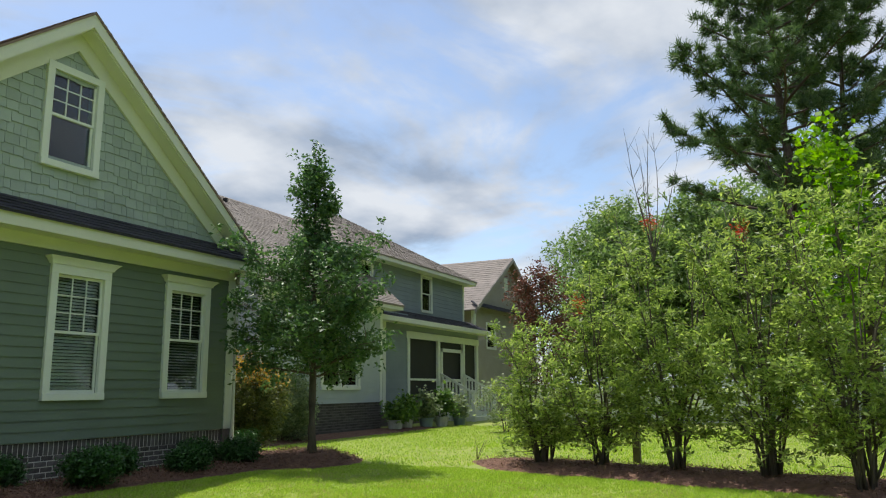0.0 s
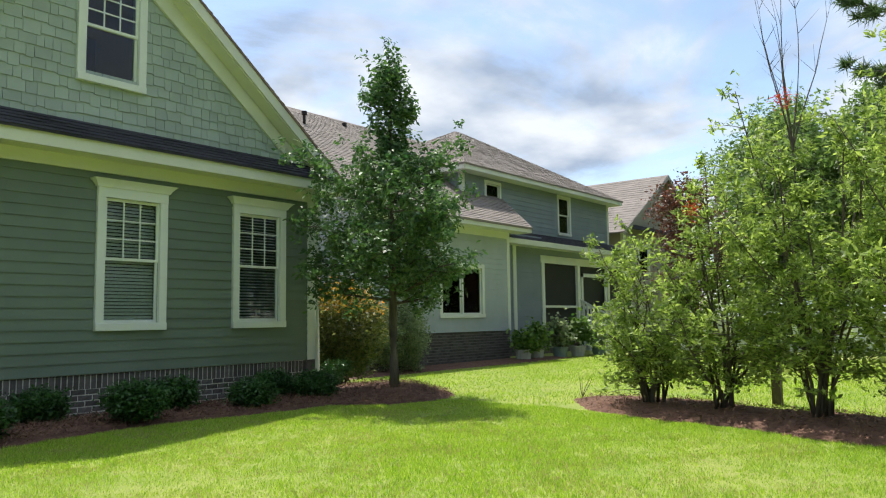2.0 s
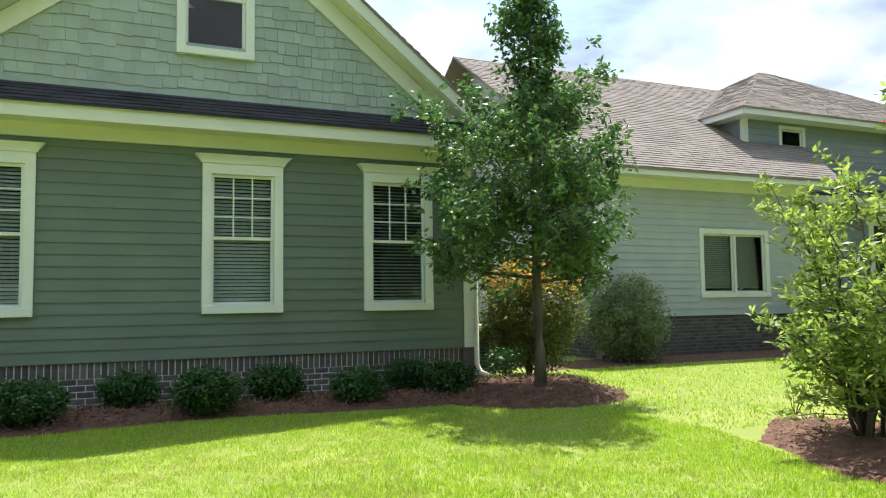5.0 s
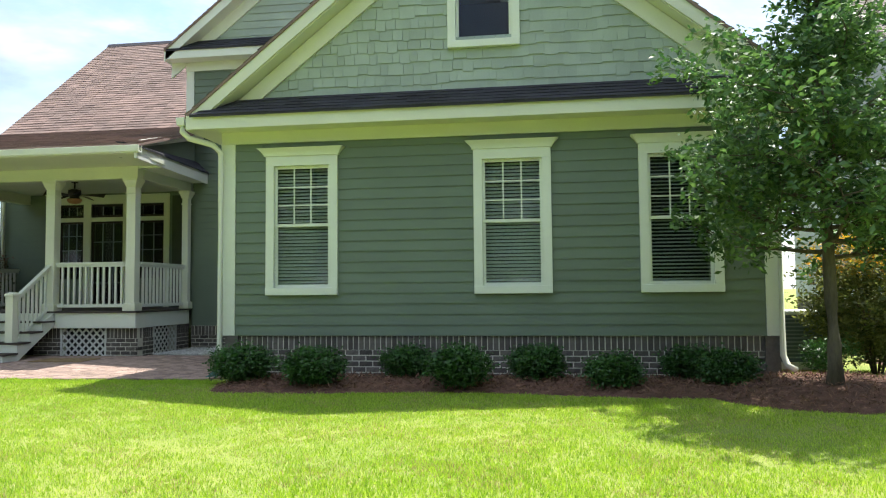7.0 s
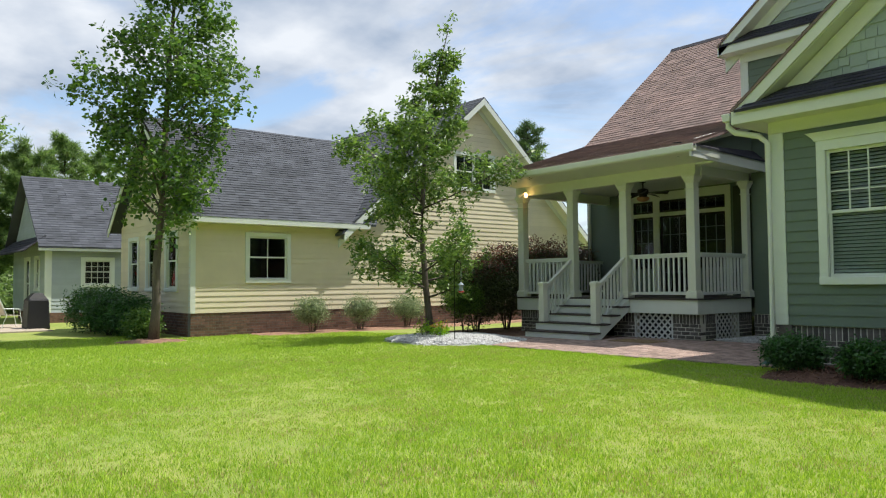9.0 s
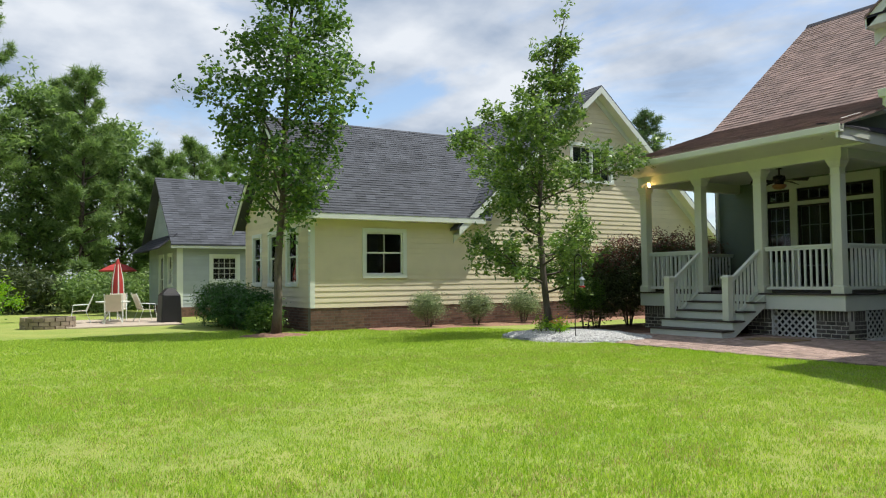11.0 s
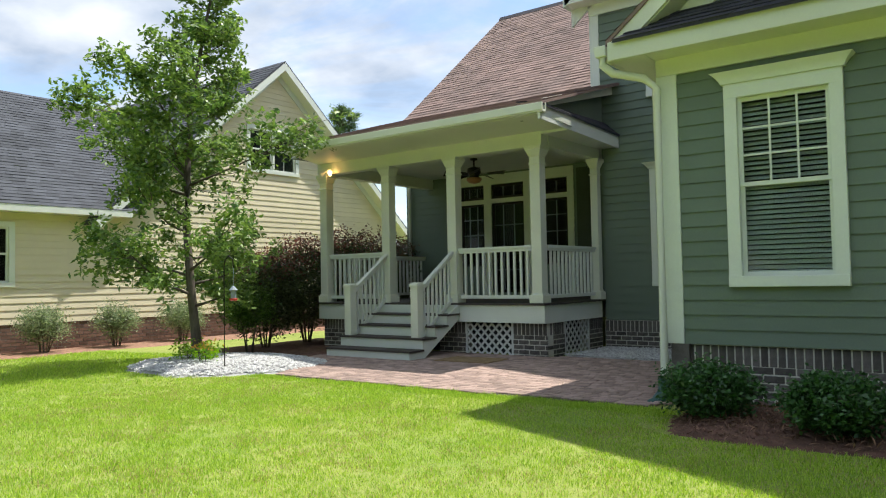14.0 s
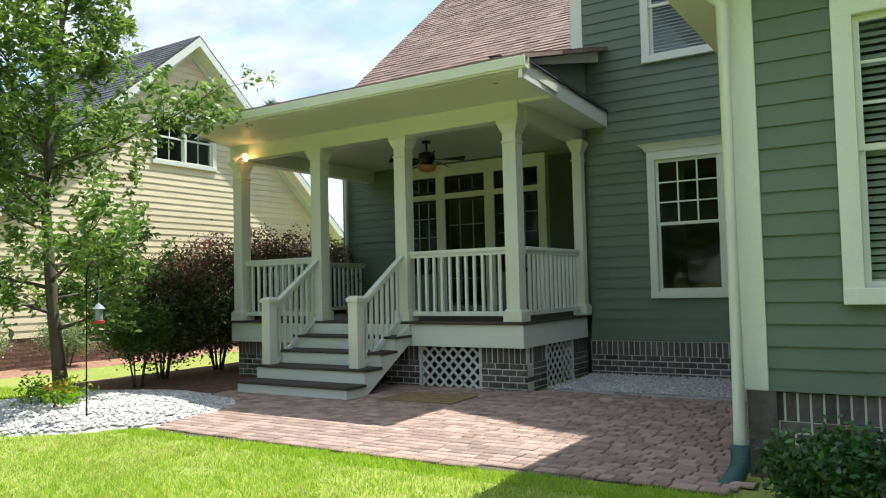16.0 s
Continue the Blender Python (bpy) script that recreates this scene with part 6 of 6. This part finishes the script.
# mat beside the steps
mat_ = thing("door_mat", "tan woven mat lying on the pavers", "mat", pose(-1.62, 13.02, 0.034, 0, 0, 2))
MAT = material("tan_coir", (0.34, 0.235, 0.12), 0.95, 0.25, 9, 140, 0.7)
part("weave", Geo().box(-0.48, 0.48, -0.31, 0.31, 0, 0.010), MAT, mat_, bevel=0.004)
for sx, sy in ((0, -1), (0, 1), (-1, 0), (1, 0)):
    hx, hy = (0.49, 0.02) if sy else (0.02, 0.29)
    part("binding", Geo().box(sx * 0.47 - hx, sx * 0.47 + hx, sy * 0.31 - hy, sy * 0.31 + hy, 0.0, 0.013), MAT, mat_)

# air conditioner by the east corner
ac = thing("air_conditioner", "pale air conditioning unit with dark grille behind the corner", "air conditioner", pose(10.72, 12.75, 0.05))
part("cabinet", Geo().box(-0.38, 0.38, -0.38, 0.38, 0.08, 0.78), material("ac_coil_grey", (0.10, 0.14, 0.17), 0.6, 0.1), ac, bevel=0.02)
part("top_panel", Geo().box(-0.40, 0.40, -0.40, 0.40, 0.78, 0.84), WHITE, ac, bevel=0.02)
part("pad", Geo().box(-0.45, 0.45, -0.45, 0.45, -0.02, 0.08), MORTAR, ac)
for i in range(11):
    z = 0.14 + i * 0.057
    part("louvre", Geo().box(-0.395, 0.395, -0.395, -0.38, z, z + 0.02), BLUE_GREY, ac)
for s in (-1, 1):
    part("corner_post", Geo().box(s * 0.385 - 0.02, s * 0.385 + 0.02, -0.40, -0.36, 0.08, 0.78), WHITE, ac)

RED_PLASTIC = material("red_plastic", (0.45, 0.05, 0.04), 0.4, 0.1)
# bird feeder on a hook by the stone bed
bf = thing("bird_feeder", "small hanging feeder on a thin black shepherd hook", "bird feeder", pose(-4.12, 10.22, 0.05))
part("hook_pole", Geo().tube([(0, 0, 0), (0, 0, 1.50), (0.03, 0, 1.62), (0.12, 0, 1.68), (0.21, 0, 1.62), (0.22, 0, 1.5)], [0.010] * 6, 6), BRONZE, bf)
part("feeder_jar", Geo().lathe(0.22, 0, [(0.04, 1.05), (0.04, 1.16), (0.065, 1.17), (0.02, 1.22), (0.004, 1.23), (0.004, 1.5)], 12), BLUE_GREY, bf, "pale jar with a small roof")
part("feeder_base", Geo().lathe(0.22, 0, [(0.03, 1.01), (0.06, 1.02), (0.06, 1.045), (0.04, 1.05)], 12), RED_PLASTIC, bf, "red feeding tray")
for i, (x, y) in enumerate([(-5.05, 10.55), (-5.3, 10.35), (-4.75, 10.3)]):
    shrub("flowering_plant", "small flowering plant at the foot of the tree", "plant", (x, y, 0.1), 0.20, 0.18, 0.28, L_LIME, 240, 0.07, 260 + i, stems=4, aspect=0.4, spread=0.07, tip=L_ORANGE if i == 2 else None, group="flowers in the stones")

# patio furniture on the far lawn
CR = material("cream_sling", (0.62, 0.56, 0.45), 0.7, 0.05)
slab = tagged(part("patio_slab", Geo().box(-23.8, -18.4, 2.2, 5.7, -0.2, -0.10), material("tan_concrete", (0.45, 0.38, 0.30), 0.9, 0.1)), "tan concrete patio slab", "patio", kind="structure")
tb = thing("patio_table", "round white patio table", "table", pose(-21.4, 3.9, -0.10))
part("tabletop", Geo().lathe(0, 0, [(0.55, 0.68), (0.57, 0.70), (0.57, 0.72), (0.55, 0.73)], 20), WHITE, tb)
for k in range(4):
    a = k * math.pi / 2 + 0.6
    part("leg", Geo().tube([(0.45 * math.cos(a), 0.45 * math.sin(a), 0), (0.2 * math.cos(a), 0.2 * math.sin(a), 0.35), (0.4 * math.cos(a), 0.4 * math.sin(a), 0.69)], [0.018] * 3, 6), WHITE, tb)
chair = thing("patio_chair", "cream sling patio chair with white frame", "chair", pose(-20.4, 3.8, -0.10, 0, 0, 80), "chairs round the patio table")
part("seat", Geo().hexa([(-0.25, -0.25, 0.42), (0.25, -0.25, 0.42), (0.25, 0.22, 0.39), (-0.25, 0.22, 0.39), (-0.25, -0.25, 0.44), (0.25, -0.25, 0.44), (0.25, 0.22, 0.41), (-0.25, 0.22, 0.41)]), CR, chair)
part("backrest", Geo().hexa([(-0.25, -0.27, 0.42), (0.25, -0.27, 0.42), (0.25, -0.25, 0.42), (-0.25, -0.25, 0.42), (-0.25, -0.47, 0.98), (0.25, -0.47, 0.98), (0.25, -0.45, 0.98), (-0.25, -0.45, 0.98)]), CR, chair)
for x in (-0.28, 0.28):
    part("leg", Geo().tube([(x, 0.28, 0), (x, 0.20, 0.40), (x, 0.18, 0.62), (x, -0.30, 0.64)], [0.014] * 4, 6), WHITE, chair)
    part("leg", Geo().tube([(x, -0.38, 0), (x, -0.22, 0.42), (x, -0.47, 1.0)], [0.014] * 3, 6), WHITE, chair)
for x, y, r in ((-21.3, 2.8, 175), (-22.4, 4.2, 260), (-21.2, 5.0, 10)):
    copy_thing(chair, pose(x, y, -0.10, 0, 0, r))
fp = thing("fire_pit", "low round fire pit of stacked tan stone", "fire pit", pose(-19.3, 1.75, -0.16))
FP = material("tan_stone", (0.32, 0.26, 0.20), 0.9, 0.2, 8, 60, 0.5, piece=0.25)
for j in range(3):
    for k in range(16):
        a = 2 * math.pi * (k + 0.5 * (j % 2)) / 16
        part("stone", Geo().box(-0.135, 0.135, -0.1, 0.1, 0.13 * j, 0.13 * j + 0.12), FP, fp, m=Matrix.Rotation(a, 4, "Z") @ Matrix.Translation((0, 0.68, 0)))
gr = thing("covered_grill", "barbecue grill under a black cover", "grill", pose(-20.1, 5.55, -0.14))
part("cover", Geo().hexa([(-0.45, -0.35, 0), (0.45, -0.35, 0), (0.45, 0.35, 0), (-0.45, 0.35, 0), (-0.42, -0.3, 1.0), (0.42, -0.3, 1.0), (0.42, 0.3, 1.0), (-0.42, 0.3, 1.0)]), material("black_vinyl", (0.02, 0.02, 0.022), 0.5, 0.1), gr, bevel=0.05)
part("lid_bulge", Geo().hexa([(-0.3, -0.28, 1.0), (0.3, -0.28, 1.0), (0.3, 0.28, 1.0), (-0.3, 0.28, 1.0), (-0.2, -0.1, 1.2), (0.2, -0.1, 1.2), (0.2, 0.15, 1.2), (-0.2, 0.15, 1.2)]), material("black_vinyl_top", (0.02, 0.02, 0.022), 0.5, 0.1), gr)
RED = material("red_canvas", (0.40, 0.040, 0.035), 0.8, 0.1)
um = thing("patio_umbrella", "closed red striped patio umbrella", "umbrella", pose(-23.3, 4.3, -0.12))
part("pole", Geo().lathe(0, 0, [(0.025, 0), (0.025, 2.35)], 8), WHITE, um)
part("canopy", Geo().lathe(0, 0, [(0.22, 0.80), (0.25, 0.85), (0.21, 1.5), (0.10, 2.1), (0.03, 2.3)], 12), RED, um, "furled red canopy")
for k in range(6):
    a = k * math.pi / 3
    part("stripe", Geo().tube([(0.24 * math.cos(a), 0.24 * math.sin(a), 0.86), (0.205 * math.cos(a), 0.205 * math.sin(a), 1.5), (0.095 * math.cos(a), 0.095 * math.sin(a), 2.1)], [0.03, 0.025, 0.012], 5), WHITE, um)
um2 = thing("patio_umbrella", "open red patio umbrella", "umbrella", pose(-28.5, 5.0, -0.12))
part("pole", Geo().lathe(0, 0, [(0.025, 0), (0.025, 2.4)], 8), WHITE, um2)
part("canopy", Geo().lathe(0, 0, [(0.8, 1.90), (0.81, 1.95), (0.42, 2.15), (0.04, 2.30)], 8), RED, um2, "open red canopy")

# grass blades over the lawn that the walk passes


BARE = [(4.25, 2.25, 0.38), (3.35, 2.0, 0.42), (5.3, 2.9, 0.30), (2.6, 2.7, 0.5), (4.9, 1.7, 0.28), (3.9, 3.2, 0.24), (3.0, 0.9, 0.35), (2.2, 1.5, 0.3), (4.6, 3.4, 0.22)]


def in_lawn(x, y):
    ok = (y < 10.345 + 0.035 * x) | (x < -4.4) | (x > 10.4)
    wb = (y > 9.38 + 0.14 * np.sin(x * 1.3)) & (x > 2.72 + 0.3 * np.maximum(0, 10.0 - y)) & (x < 10.6) & (y < 11.2)
    mm = np.hypot((x - 10.25) * 0.9, y - 9.55) < 1.22
    sb = (np.abs(x - (9.85 + 0.26 * y)) * 0.94 < 0.95) & (y < 6.3)
    st = np.hypot((x + 4.9) / 1.75, (y - 10.85) / 1.42) < 0.96
    hb = (x > -8.3) & (x < -4.2) & (y > 12.3)
    pt = (y > 10.33 + 0.035 * x) & (x > -3.05 - 0.75 * (y - 10.25)) & (x < 10.4)
    yb = (x < -10.95) & (y > 9.4)
    mr = np.hypot(x + 11.3, y - 6.4) < 0.85
    nb = (y > 12.5) & (x > 10)
    return ok & ~(wb | mm | sb | st | hb | pt | yb | mr | nb) & ~((x < -12.2) & (y > 7.0))


def lump(x, y, step, seed):
    """Smooth noise 0..1 with cells of the given size."""
    grid = np.random.default_rng(seed).random((256, 256))
    u, v = x / step + 1000, y / step + 1000
    i, j = np.floor(u).astype(int), np.floor(v).astype(int)
    a, b = step_curve(u - i), step_curve(v - j)
    i0, i1, j0, j1 = i % 256, (i + 1) % 256, j % 256, (j + 1) % 256
    return (grid[i0, j0] * (1 - a) + grid[i1, j0] * a) * (1 - b) + (grid[i0, j1] * (1 - a) + grid[i1, j1] * a) * b


def blades(name, label, x0, x1, y0, y1, n, height, width, mat=GRASS_BLADE, patch=0.0, fade=None):
    """Single blades in tufts; fade: the stretch of x over which they grow from none to full number."""
    x, y = rng.uniform(x0, x1, n), rng.uniform(y0, y1, n)
    k = in_lawn(x, y)
    if fade:
        k &= rng.random(n) < (x - fade[0]) / (fade[1] - fade[0])
    x, y = x[k], y[k]
    bare = np.ones(len(x))
    for px, py, pr in BARE:
        d = np.hypot(x - px, (y - py) * 1.3) / (pr * (1 + 0.35 * np.sin(5 * np.arctan2(y - py, x - px) + px)))
        bare = np.minimum(bare, np.clip(d * 1.1 - 0.1, 0.45, 1))
    k = rng.random(len(x)) < bare
    x, y = x[k], y[k]
    if patch:
        w = np.array([noise.noise((a * 1.7, b * 1.7, 4)) + 0.7 * noise.noise((a * 6, b * 6, 9)) for a, b in zip(x, y)])
        k = w > rng.uniform(patch - 0.3, patch + 0.3, len(x))
        x, y = x[k], y[k]
    tuft = 0.55 * lump(x, y, 0.075, 5) + 0.45 * lump(x, y, 0.24, 6)
    k = rng.random(len(x)) < 0.45 + 1.1 * tuft
    x, y, tuft = x[k], y[k], tuft[k]
    m = len(x)
    z = ground_zs(x, y) - 0.012
    a = rng.uniform(0, 2 * np.pi, m)
    h = height * rng.uniform(0.6, 1.2, m) * (0.45 + 1.1 * tuft)
    l = rng.normal(size=(m, 2)) * h[:, None] * 0.45
    v = np.empty((m, 3, 3))
    dx, dy = np.cos(a) * width, np.sin(a) * width
    v[:, 0] = np.stack([x - dx, y - dy, z], 1)
    v[:, 1] = np.stack([x + dx, y + dy, z], 1)
    v[:, 2] = np.stack([x + l[:, 0], y + l[:, 1], z + h + 0.01], 1)
    tagged(part(name, array_mesh(name, v.reshape(-1, 3), 3, mat), mat), label, "grass", kind="stuff")


blades("grass", "fine bright green lawn grass", -6.5, 10.5, -0.4, 10.4, 880000, 0.030, 0.0048, fade=(-6.5, -3.0))
blades("grass", "fine bright green lawn grass", -14, -3, -3.0, 12, 200000, 0.040, 0.0085, fade=(-3.0, -6.5))
blades("grass", "fine bright green lawn grass", 9, 24, -3, 13, 130000, 0.04, 0.009, fade=(9, 11))
blades("grass", "longer grass along the patio edge", -3.4, 2.7, 10.05, 10.46, 22000, 0.045, 0.0045)
DRY_BLADE = leaf_material("dry_grass_blade", (0.30, 0.25, 0.10), (0.58, 0.50, 0.24), 0.25, 0.6)
blades("dry_grass", "straw-coloured dead blades in the lawn", -4, 9, 0.5, 10.0, 240000, 0.028, 0.0045, DRY_BLADE, 0.16)
